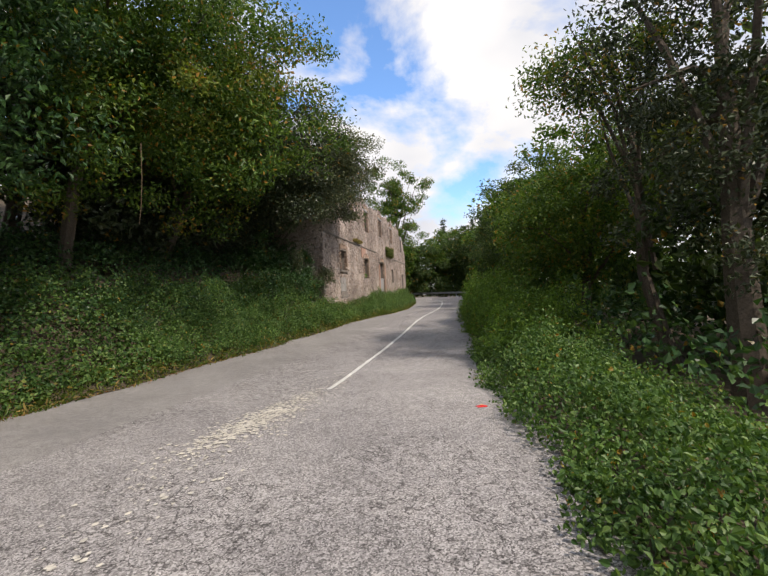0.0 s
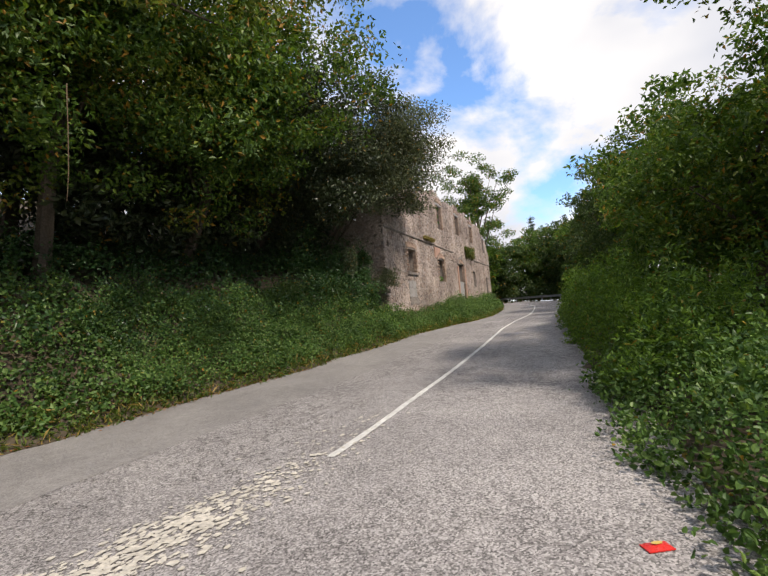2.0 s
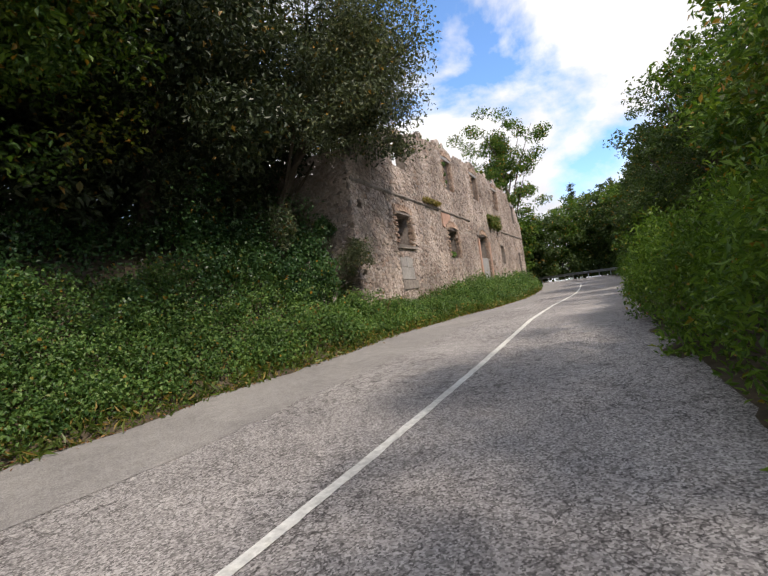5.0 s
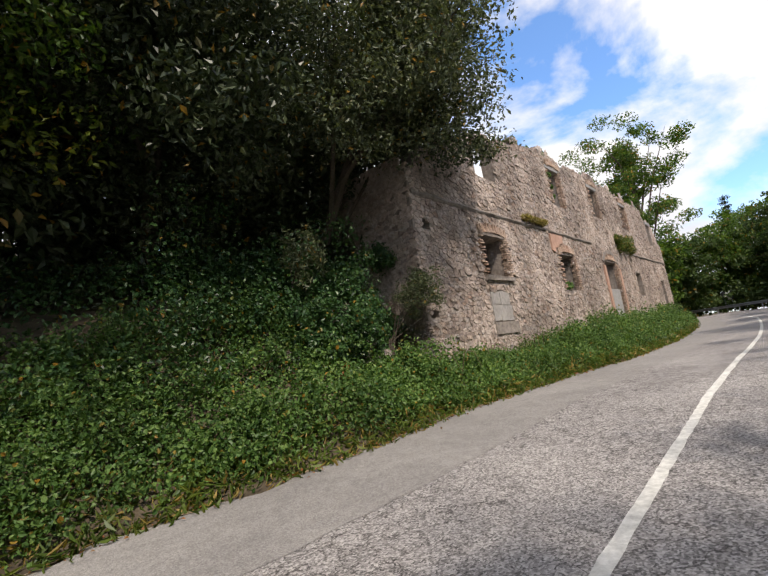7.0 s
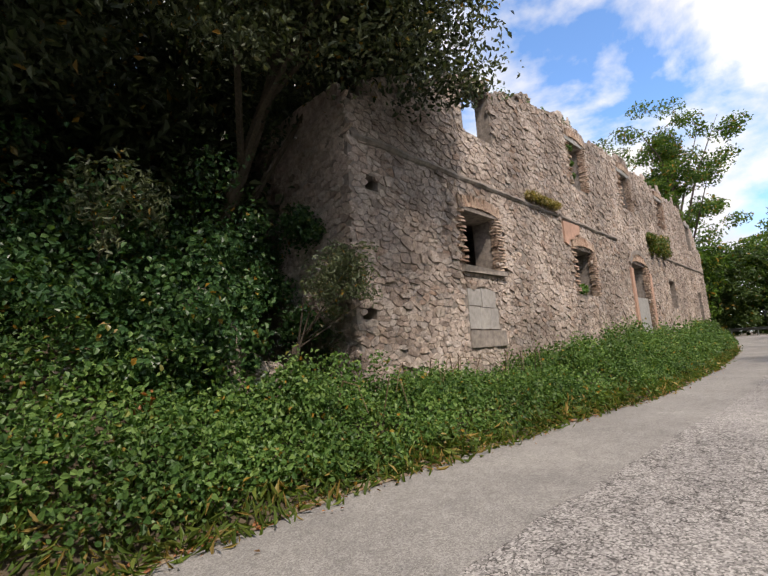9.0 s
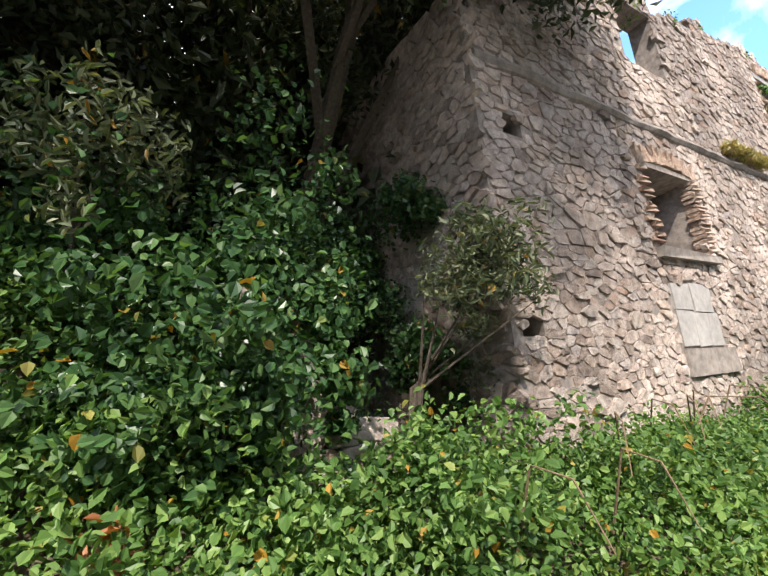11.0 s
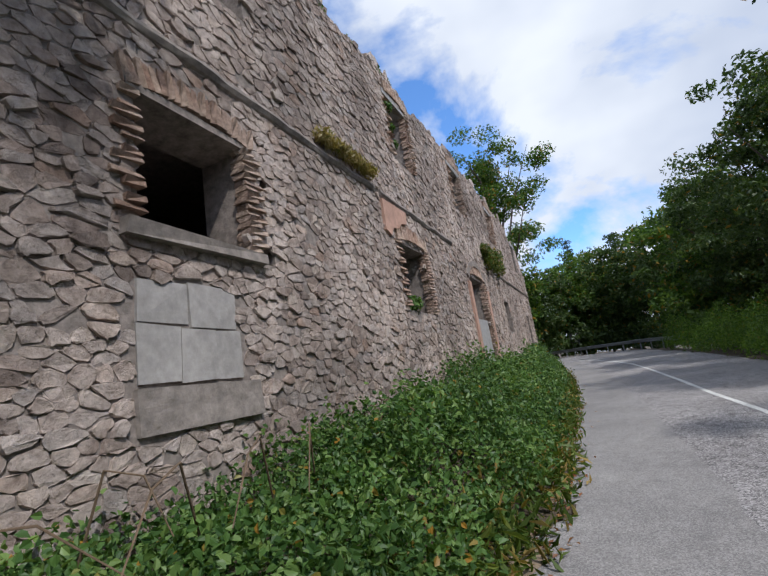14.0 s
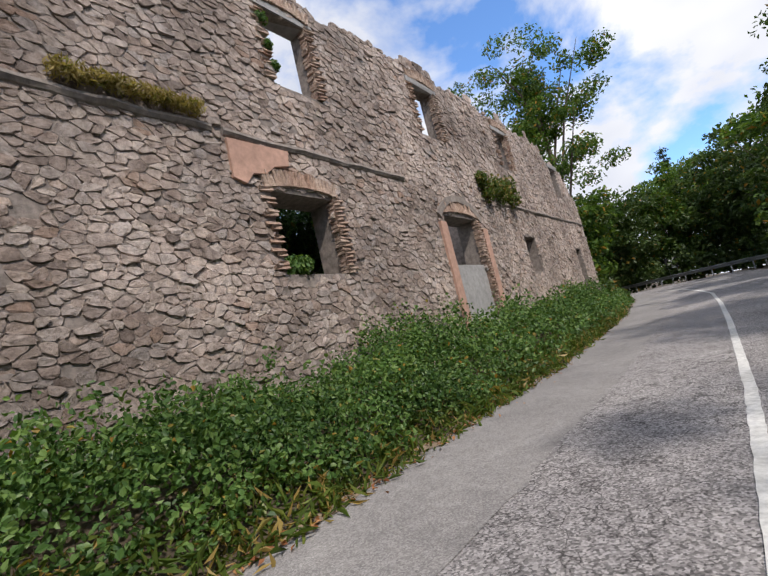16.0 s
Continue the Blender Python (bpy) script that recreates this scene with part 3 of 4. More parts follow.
near, rest = [], []
for v in facing(Y0 - 0.2, Y1 + 0.3, 0.0, 7.9, house_keep):
    c = np.mean(np.array(v), axis=0)
    (near if c[1] < 4.6 and 1.0 < c[2] < 3.6 and len(near) < 300 else rest).append(v)


def joined_stones(name, polys, turn, parent):
    verts, faces = [], []
    for v in polys:
        b = len(verts)
        verts += v
        faces += [tuple(b + k for k in f) for f in stone_faces(len(v) // 2)]
    if turn is not None:
        verts = turn(np.array(verts))
    ob = link_mesh(name, verts, faces, M_STONE, parent)
    return tagged(ob, kind="stuff")


joined_stones("stone_facing", rest, None, house)
side_polys = facing(0.0, 5.0, 0.0, 5.1, lambda y, z: 0.02 < y < 4.6, seed=11)
joined_stones("side_facing", side_polys, lambda a: np.stack([-a[:, 1], Y0 - 0.035 - a[:, 0], a[:, 2]], 1), house)

# Loose stones along the broken top.
for k in range(70):
    y = random.uniform(Y0, 25.8)
    bm = bmesh.new()
    h = random.uniform(0.06, 0.14)
    w = random.uniform(0.1, 0.2)
    z = wall_top(y) - 0.03
    x = random.uniform(-0.30, -0.12)
    box(bm, x - 0.1, x + 0.1, y - w, y + w, z, z + h, 0.03)
    part("coping_stone", bm, M_STONE_PIECE, house)

# Ruined gate pier and low wall beside the house.
pier = tagged(new("gate_pier"), "ivy-covered rubble stone gate pier beside the house", "pier")
bm = bmesh.new()
box(bm, -0.62, -0.10, -2.95, -2.42, 0.0, 2.05, 0.03)
part("core", bm, M_MORTAR, pier)
pv = facing(-2.98, -2.4, 0.3, 2.1, lambda y, z: -2.93 < y < -2.44 and z < 2.08, seed=21)
joined_stones("stone_facing", pv, lambda a: a + np.array([-0.09, 0, 0]), pier)
low = tagged(new("low_wall"), "broken low rubble wall half hidden by ivy", "wall")
bm = bmesh.new()
box(bm, -0.75, -0.2, -4.3, -2.95, 0.0, 1.25, 0.04)
part("core", bm, M_MORTAR, low)
joined_stones("stone_facing", facing(-4.4, -2.95, 0.2, 1.25, lambda y, z: -4.2 < y and z < 1.2, seed=23), lambda a: a + np.array([-0.16, 0, 0]), low)


# ---- plants ----
def cover(name, n, xy, material, size, label, lift=(0.0, 0.30), up=0.7, wide=0.75, category="bush", clump=0.3, extra=None, droop=0.0, ovate=False, gaps=0.8, spread=0.95):
    """Leaves over the ground in mounds with gaps: xy(n) gives places, extra the height of the growth there."""
    x, y = xy(n)
    h = extra(x, y) if extra is not None else x * 0
    big = np.sin(x * 1.7 + 1.6 * np.sin(y * 0.8 + 0.4)) * np.sin(y * 1.35 + 1.2 * np.sin(x * 1.1))
    fine = np.sin(x * 5.3 + 2 * np.sin(y * 2.7)) * np.sin(y * 4.6 + 1.7 * np.sin(x * 2.9))
    keep = rng.uniform(0, 1, n) < 1 - gaps * (0.5 - 0.5 * fine)
    u = rng.uniform(0, 1, n) ** 0.5
    z = ground_z(x, y) + h * (0.68 + 0.36 * big + 0.30 * fine) * u + rng.uniform(lift[0], lift[1], n) * (0.6 + 0.4 * big)
    p = (np.stack([x, y, z], 1) + rng.normal(0, clump * 0.3, (n, 3)))[keep]
    p[:, 2] = np.maximum(p[:, 2], road_z(p[:, 1]) + 0.03)
    out = np.tile(np.array([0.4, -0.25, up]), (len(p), 1))
    ob = leaf_mesh(name, p, out, size, material, wide=wide, droop=droop, ovate=ovate, spread=spread)
    return tagged(ob, label, category, kind="stuff")


def band(y0, y1, xa, xb, power=1.0):
    def f(n):
        y = rng.uniform(y0, y1, n)
        u = rng.uniform(0, 1, n) ** power
        a, b = xa(y), xb(y)
        return a + (b - a) * u, y
    return f


def edge(y, rag=0.16):
    return x_left(y) + rag * (np.sin(y * 2.9) * 0.5 + np.sin(y * 7.1) * 0.3) - 0.2


# Strip of brambles in front of the house.
front_h = lambda x, y: np.clip((x_left(y) - x) * 1.2, 0.04, 1.0) * interp(y, [-3, -1.5, -0.3, 1.0, 3.2, 4.3, 7, 9, 12, 27, 32], [0.9, 0.55, 0.25, 0.16, 0.2, 0.6, 0.65, 0.85, 1.05, 1.0, 1.2])
cover("bramble_strip", 90000, band(-2.2, 11, lambda y: y * 0 + 0.03, edge), L_BRAMBLE, (0.035, 0.075), "dense green brambles along the foot of the stone wall", extra=front_h, ovate=True)
cover("bramble_strip", 26000, band(11, 32, lambda y: y * 0 + 0.03, edge), L_BRAMBLE, (0.07, 0.13), "dense green brambles along the foot of the stone wall", extra=front_h)
cover("verge_grass", 42000, band(-26, 24, lambda y: x_left(y) - 0.75, lambda y: x_left(y) + 0.04), L_GRASS, (0.08, 0.22), "short dry grass and weeds on the verge", lift=(0.0, 0.14), wide=0.14, category="grass", up=0.0, gaps=0.8)
# Taller loose shoots above the brambles.
shoots = [(float(x_left(y)) - random.uniform(0.4, 1.6), y) for y in [random.uniform(-12, 22) for k in range(260)]]
shoots = [(x, y, float(ground_z(np.array(x), np.array(y))) + 0.35 + 0.55 * random.random()) for x, y in shoots if (x > 0.1 or y < -3) and not -0.5 < y < 3.6]
pp, oo = blobs(shoots, [random.uniform(0.12, 0.3) for k in shoots], 42, 0.9)
tagged(leaf_mesh("bramble_shoots", pp, oo * 0.6 + np.array([0.3, -0.2, 0.6]), (0.035, 0.08), L_BRAMBLE, wide=0.7, ovate=True), "loose upright bramble shoots above the verge", "bush", kind="stuff")
# Overgrown bank.
bank_h = lambda x, y: 0.22 + 0.5 * np.clip((x_left(y) - x) / 2.2, 0, 1)
cover("bramble_bank", 100000, band(-13, -1.9, lambda y: x_left(y) - 2.5, edge), L_BRAMBLE, (0.035, 0.08), "green brambles covering the lower bank", extra=bank_h, ovate=True)
cover("bramble_bank", 52000, band(-30, -13, lambda y: x_left(y) - 2.8, edge), L_BRAMBLE, (0.06, 0.12), "green brambles covering the lower bank", extra=bank_h)
cover("ivy_bank", 75000, band(-30, -2.3, lambda y: x_left(y) - 6.0, lambda y: x_left(y) - 1.4), L_IVY, (0.055, 0.11), "dark ivy covering the steep upper bank", extra=lambda x, y: 0.9 + 0 * x, ovate=True)
# Right side of the road.
rb = lambda y, rag=0.2: x_right(y) + rag * (np.sin(y * 2.3) * 0.5 + np.sin(y * 6.1) * 0.3) - interp(y, [-26, -18, -13, -9], [0.0, 0.1, 0.3, 0.0])
cover("roadside_brambles", 75000, band(-24, -11, rb, lambda y: x_right(y) + 2.7), L_BRAMBLE, (0.035, 0.08), "low trailing brambles at the road edge", extra=lambda x, y: np.clip((x - x_right(y)) * 1.1 + 0.2, 0.12, 1.0) * interp(y, [-24, -18, -14, -11], [0.4, 0.7, 1.0, 1.3]), ovate=True)
hedge_h = lambda x, y: np.clip((x - x_right(y)) * 1.2 + 0.15, 0.25, 1.0) * interp(y, [-14, -11, -8, 0, 8, 20, 32], [1.2, 2.0, 2.2, 1.9, 1.75, 1.8, 2.0])
cover("broom_hedge", 75000, band(-13, 4, lambda y: rb(y) + 0.1, lambda y: x_right(y) + 2.9), L_BUSH, (0.07, 0.13), "tall bright green leafy bushes along the road edge", extra=hedge_h, wide=0.36, droop=-0.6, gaps=0.6)
cover("broom_hedge", 50000, band(4, 34, lambda y: rb(y) + 0.1, lambda y: x_right(y) + 3.0), L_BUSH, (0.09, 0.17), "green roadside bushes below taller trees", extra=hedge_h, wide=0.4, gaps=0.6)
cover("undergrowth", 26000, band(-26, 40, lambda y: x_right(y) + 2.4, lambda y: x_right(y) + 9), L_IVY, (0.12, 0.24), "dark undergrowth below the trees", extra=lambda x, y: 0.9 + 0.35 * (x - 8))

cover("bend_thicket", 30000, band(48.5, 56, lambda y: y * 0 - 16, lambda y: y * 0 + 16), L_FAR, (0.25, 0.45), "dense green thicket beyond the guard rail", extra=lambda x, y: 2.4 + 0.25 * (y - 48), category="thicket")
cover("bend_thicket", 14000, band(34, 49, lambda y: interp(y, [34, 42, 49], [8.6, 7.6, 5.5]), lambda y: y * 0 + 14), L_FAR, (0.22, 0.4), "dense green thicket beyond the guard rail", extra=lambda x, y: 2.6 + 0 * x, category="thicket")
cover("bend_thicket", 12000, band(28.2, 46, lambda y: y * 0 - 9, lambda y: x_left(y) - 0.3), L_FAR, (0.2, 0.36), "green bushes beyond the end of the house", extra=lambda x, y: np.clip((x_left(y) - x) * 1.1, 0.2, 3.2), category="thicket")
cover("far_thicket", 26000, band(-30, 34, lambda y: y * 0 + 15, lambda y: y * 0 + 24), L_FAR, (0.28, 0.5), "dark thicket below the roadside trees", extra=lambda x, y: 4.5 + 0 * x, category="thicket", gaps=0.3)

# ---- trees over the bank ----
def bank_tree(y, x, z, r, mat_, lab, clumps=250, per=170, size=(0.09, 0.18), yellow=0.0, base_x=-3.5, name="bank_tree"):
    by = y + 0.3
    return tree(name, (base_x, by, float(ground_z(np.array(base_x), np.array(by)))), 8, (x, y, z), r, clumps, per, size, mat_, lab, yellow=yellow, trunk_r=0.16, clump_r=(0.55, 1.1), hollow=0.15)


DARK = "dark leafy tree leaning over the overgrown bank"
BOUGH = "robinia tree with yellowing lower branches over the bank"
bank_tree(-28, -0.6, 6.2, (3.8, 3.6, 4.4), L_IVY, DARK)
bank_tree(-23, -0.8, 7.0, (3.8, 3.6, 4.6), L_IVY, DARK, yellow=0.1)
bank_tree(-18, -0.8, 7.2, (3.7, 3.6, 4.6), L_IVY, DARK)
bank_tree(-13.2, -0.8, 7.8, (3.7, 3.2, 4.6), L_ROBINIA, BOUGH, yellow=0.12)
bank_tree(-9.2, -0.4, 7.8, (3.5, 2.9, 4.2), L_ROBINIA, BOUGH, yellow=0.16)
bank_tree(-5.6, -0.7, 7.4, (2.8, 2.7, 3.6), L_HOLM, "dark holm oak overhanging the bank and house", clumps=230)
bank_tree(-1.5, 1.0, 7.7, (2.9, 2.9, 3.0), L_OLIVE, "grey green willow overhanging the house corner", clumps=240, size=(0.07, 0.14), base_x=-4.4)
bank_tree(0.6, -1.0, 7.8, (2.6, 2.5, 2.4), L_HOLM, "dark holm oak rising behind the broken wall", clumps=170, base_x=-2.5)
for yy, zz in ((-27, 5), (-22, 6), (-17, 6), (-12, 6), (-8, 6), (-4.5, 5.5), (-1.8, 5.0), (-0.6, 7.6), (-5.5, 8.5)):
    tree("hill_tree", (-6.5, yy, float(ground_z(np.array(-6.5), np.array(yy)))), 8, (-4.4, yy, zz), (2.8, 3.4, 4.6), 190, 100, (0.16, 0.30), L_HOLM, "dense dark tree on the slope above the bank", trunk_r=0.2, clump_r=(0.8, 1.4), hollow=0.05)
# Drooping boughs.
shrub = tagged(new("willow_shrub"), "grey green willow shrub beside the house corner", "shrub")
bm = bmesh.new()
for k in range(6):
    e = Vector((0.25 + random.uniform(-0.4, 0.45), -1.05 + random.uniform(-0.5, 0.45), 2.2 + random.uniform(-0.4, 0.5)))
    tube(bm, [(-0.7, -1.4, 0.2), (-0.5 + random.uniform(-0.1, 0.1), -1.3, 1.3), e], [0.03, 0.018, 0.004], 5)
part("branch", bm, M_BARK, shrub)
cen = np.array([(0.2, -1.0, 2.25)]) + rng.normal(0, 1, (34, 3)) * np.array([0.26, 0.30, 0.30])
pp, oo = blobs(cen, rng.uniform(0.14, 0.26, 34), 75, 0.9)
leaf_mesh("foliage", pp, oo * 0.3 + np.array([0.3, -0.2, 0.5]), (0.05, 0.10), L_OLIVE, shrub, wide=0.3, ovate=True)
shrub2 = tagged(new("willow_shrub"), "pale grey green shoots rising from the ivy bank", "shrub")
bm = bmesh.new()
cen = []
for k in range(5):
    e = Vector((0.1 + random.uniform(-0.35, 0.3), -3.9 + random.uniform(-0.5, 0.5), 3.0 + random.uniform(-0.2, 0.35)))
    tube(bm, [(-0.8, -4.0, 1.6), (-0.4, -3.9, 2.4), e], [0.025, 0.015, 0.004], 5)
    cen += [tuple(e - Vector((0, 0, q))) for q in (0.0, 0.2, 0.4)]
part("branch", bm, M_BARK, shrub2)
pp, oo = blobs(cen, [0.17] * len(cen), 60, 1.1)
leaf_mesh("foliage", pp, oo * 0.3 + np.array([0.3, -0.2, 0.3]), (0.06, 0.11), L_OLIVE, shrub2, wide=0.3, ovate=True)
# Clumps along the side wall are added to stand in for the alley's shade.
ivy = [(0.0, -2.75, 1.9, 0.35), (0.05, -2.9, 1.4, 0.4), (0.0, -3.3, 1.4, 0.5), (0.0, -3.8, 1.5, 0.5), (-0.9, -0.85, 1.5, 0.35), (-1.5, -0.9, 2.4, 0.5), (-2.2, -0.95, 3.4, 0.6), (-1.0, -0.8, 3.4, 0.35), (-3.2, -1.0, 2.0, 0.6), (-4.0, -1.6, 1.4, 0.8), (-4.2, -1.6, 2.8, 0.8), (-2.0, -2.6, 2.0, 0.6), (-2.4, -2.4, 3.6, 0.8), (-0.15, -2.55, 2.3, 0.3), (-0.1, -2.45, 1.3, 0.28), (-0.35, -3.2, 1.9, 0.6), (-0.5, -4.2, 2.1, 0.7), (-0.5, -5.4, 2.2, 0.7), (-0.9, -2.3, 2.6, 0.6), (-1.3, -3.0, 3.0, 0.9), (-1.2, -4.6, 3.1, 0.9), (-1.0, -1.5, 0.6, 0.6), (-2.4, -1.3, 0.6, 0.7)]
sub = [(c[0] + random.gauss(0, 0.5) * c[3], c[1] + random.gauss(0, 0.6) * c[3], c[2] + random.gauss(0, 0.6) * c[3], c[3] * random.uniform(0.2, 0.5)) for c in ivy for k in range(12)]
cc = np.repeat(np.array(sub), 120, axis=0)
oo = rng.normal(0, 1, (len(cc), 3))
pp = cc[:, :3] + oo * cc[:, 3:] * 0.75
tagged(leaf_mesh("ivy", pp, oo + np.array([0.5, 0, 0.2]), (0.045, 0.09), L_IVY, wide=0.8, ovate=True), "glossy dark ivy over the pier and low wall, with added clumps darkening the shaded alley", "ivy", kind="stuff")

# ---- trees on the other side ----
RIGHT = "leafy green tree behind the roadside bushes"
tree("robinia_tree", (12.2, -5.5, -1.4), 8, (12.0, -5.5, 3.6), (2.7, 2.8, 3.0), 170, 150, (0.10, 0.2), L_ROBINIA, RIGHT, yellow=0.06)
tree("robinia_tree", (12.2, 0.8, -1.2), 8, (12.2, 0.8, 4.2), (2.6, 2.8, 3.4), 150, 140, (0.11, 0.22), L_ROBINIA, RIGHT)
tree("robinia_tree", (12.8, 5.5, -1.2), 10, (12.6, 5.5, 5.6), (2.6, 3.0, 4.3), 180, 130, (0.12, 0.24), L_ROBINIA, "tall leafy green tree behind the roadside bushes")
tree("robinia_tree", (12.0, 13.5, -1), 10, (11.6, 13.5, 6.6), (2.8, 3.4, 4.6), 180, 130, (0.13, 0.26), L_FAR, "tall leafy green tree behind the roadside bushes")
tree("robinia_tree", (11.6, 21, -1), 10, (11.2, 21, 6.6), (2.8, 3.6, 4.6), 170, 120, (0.14, 0.28), L_FAR, "tall dark green tree behind the roadside bushes")
tree("robinia_tree", (11.4, 29, -1), 10, (11.0, 29, 6.4), (3.0, 3.6, 4.4), 160, 110, (0.16, 0.3), L_FAR, "tall dark green tree behind the roadside bushes")
tree("holm_oak", (13.6, -12.8, -1.4), 10, (13.4, -12.6, 5.4), (2.5, 2.8, 5.5), 150, 140, (0.08, 0.17), L_HOLM, "large dark ivy-clad tree beside the dirt track", trunk_r=0.3, yellow=0.06)
tree("robinia_tree", (13.4, -9.8, -1.4), 10, (11.9, -9.8, 7.0), (2.1, 1.9, 1.8), 60, 120, (0.08, 0.16), L_ROBINIA, "tall tree with yellowing leaves beside the dirt track", yellow=0.35, trunk_r=0.16)
# Behind the house and at the bend.
tree("robinia_tree", (-1.6, 31, 0.8), 14, (-1.4, 31, 12.6), (3.9, 3.6, 6.2), 80, 190, (0.16, 0.30), L_ROBINIA, "tall airy green tree rising behind the ruin", trunk_r=0.2, clump_r=(0.7, 1.2), hollow=0.2)
for k, (x, y, z, r) in enumerate([(-4, 36, 5.2, 3.6), (-7, 42, 6.0, 4.2), (-3, 49, 5.8, 4.0), (1.5, 54, 6.2, 4.2), (6.5, 52, 6.2, 4.2), (10.5, 46, 6.6, 4.4), (11.5, 37.5, 6.2, 4.2), (15, 56, 9, 5.5), (-9, 55, 7, 5), (4.5, 62, 8, 4.5), (-14, 34, 7, 5), (19, 30, 8, 6), (19, 10, 7, 6), (18, -8, 5, 5)]):
    tree("woodland_tree", (x, y, float(ground_z(np.array(float(x)), np.array(float(y))))), 10, (x, y, z), (r, r, z * 0.95), 150, 85, (0.28, 0.5), L_FAR if k % 3 else L_ROBINIA, "dense green woodland tree beyond the bend", trunk_r=0.2, clump_r=(0.8, 1.6), hollow=0.25)


def conifer(x, y, h, w):
    z0 = float(ground_z(np.array(float(x)), np.array(float(y))))
    root = tagged(new("pine_tree"), "tall dark pointed pine beyond the bend", "tree")
    root.location = (x, y, z0)
    bm = bmesh.new()
    tube(bm, [(0, 0, -0.3), (0.05, 0, h * 0.5), (0, 0, h)], [0.28, 0.16, 0.02], 7)
    part("trunk", bm, M_BARK, root)
    cen, rad = [], []
    z = h * 0.12
    while z < h * 0.98:
        rr = w * (1 - z / h) ** 0.8
        for k in range(max(3, int(rr * 5))):
            a = random.uniform(0, 6.28)
            q = rr * random.uniform(0.4, 1.05)
            cen.append((math.cos(a) * q, math.sin(a) * q, z + random.uniform(-0.2, 0.2) - q * 0.12))
            rad.append(random.uniform(0.35, 0.65))
        z += 0.5
    p, o = blobs(cen, rad, 55, 0.4)
    leaf_mesh("crown", p, o * 0.3 + np.array([0, 0, 0.7]), (0.16, 0.34), L_PINE, root, wide=0.25)


for x, y, h, w in ((2.1, 61.5, 15.0, 2.0), (7.5, 62, 15.2, 2.8), (10.2, 60, 15.6, 3.2), (5.6, 65, 13.0, 3), (13.0, 57, 16, 3.4), (14.5, 50, 15.5, 3.4)):
    conifer(x, y, h, w)

# ---- plants on the wall ----
pp, oo = blobs([(0.02, 8.9, 7.3), (0.0, 8.95, 6.8), (0.0, 9.0, 6.4), (-0.2, 9.1, 6.1), (-0.2, 8.8, 8.2), (-0.2, 9.5, 8.35), (-0.2, 7.6, 8.1), (-0.2, 6.4, 7.95), (-0.2, 5.2, 7.7), (-0.3, 3.8, 7.5)], [0.13, 0.1, 0.1, 0.1, 0.25, 0.2, 0.22, 0.25, 0.3, 0.35], 200, 1.0)
tagged(leaf_mesh("climbing_ivy", pp, oo + np.array([0.5, 0, 0.3]), (0.05, 0.10), L_BRAMBLE, wide=0.75), "green climber on the wall top and upper window", "ivy", kind="stuff")
pp, oo = blobs([(0.12, 17.2, 5.3), (0.12, 17.6, 5.1), (0.14, 18.2, 5.4), (0.12, 16.6, 5.0), (0.12, 18.5, 5.0), (0.1, 16.4, 5.4)], [0.35, 0.4, 0.35, 0.3, 0.3, 0.25], 420, 1.1)
tagged(leaf_mesh("climbing_ivy", pp, oo + np.array([0.6, 0, 0.2]), (0.07, 0.13), L_GRASS, wide=0.6), "yellow green climber hanging on the stone wall", "ivy", kind="stuff")
pp, oo = blobs([(0.1, y, 5.0) for y in np.arange(5.6, 7.3, 0.2)], [0.16] * 9, 150, 0.7)
tagged(leaf_mesh("dry_grass_tuft", pp, np.tile(np.array([0.8, 0, 0.0]), (len(pp), 1)), (0.08, 0.17), L_DRY, wide=0.1, droop=-0.8), "dry grass tufts growing on the string course", "grass", kind="stuff")
pp, oo = blobs([(-1.6 - random.random() * 3, random.uniform(7.0, 11.6), random.uniform(0.4, 5.2)) for k in range(46)] + [(-1.6 - random.random() * 3, random.uniform(12.6, 16.4), random.uniform(0.4, 4.8)) for k in range(26)] + [(-1.2 - random.random() * 1.4, random.uniform(8.6, 12), random.uniform(2.4, 5.0)) for k in range(20)], [0.7] * 92, 330, 1.0)
tagged(leaf_mesh("thicket", pp, oo + np.array([0.3, 0, 0.4]), (0.09, 0.17), L_IVY, wide=0.7), "dark thicket growing inside the roofless ruin", "bush", kind="stuff")
pp, oo = blobs([(-0.15, 8.6, 2.7), (-0.05, 8.75, 2.72)], [0.22, 0.18], 260, 1.0)
tagged(leaf_mesh("window_plant", pp, oo + np.array([0.5, 0, 0.3]), (0.05, 0.1), L_BRAMBLE, wide=0.7), "green plant growing on the broken window ledge", "plant", kind="stuff")
pp, oo = blobs([(0.45, -3.65, 0.75), (0.5, -3.55, 0.5), (0.75, -3.3, 0.2), (0.9, -3.45, 0.1)], [0.14, 0.16, 0.12, 0.12], 45, 1.0)
tagged(leaf_mesh("dead_branch_leaves", pp, oo, (0.06, 0.12), L_RUST, wide=0.45, ovate=True), "rust brown dead leaves in the brambles", "leaves", kind="stuff")
n = 2600
ly = rng.uniform(-26, 22, n)
lx = x_left(ly) + rng.normal(-0.12, 0.16, n)
tagged(leaf_mesh("leaf_litter", np.stack([lx, ly, road_z(ly) + 0.03], 1), np.tile(np.array([0, 0, 1.0]), (n, 1)), (0.03, 0.08), L_RUST, spread=0.3), "dry brown leaves along the road edge", "leaves", kind="stuff")


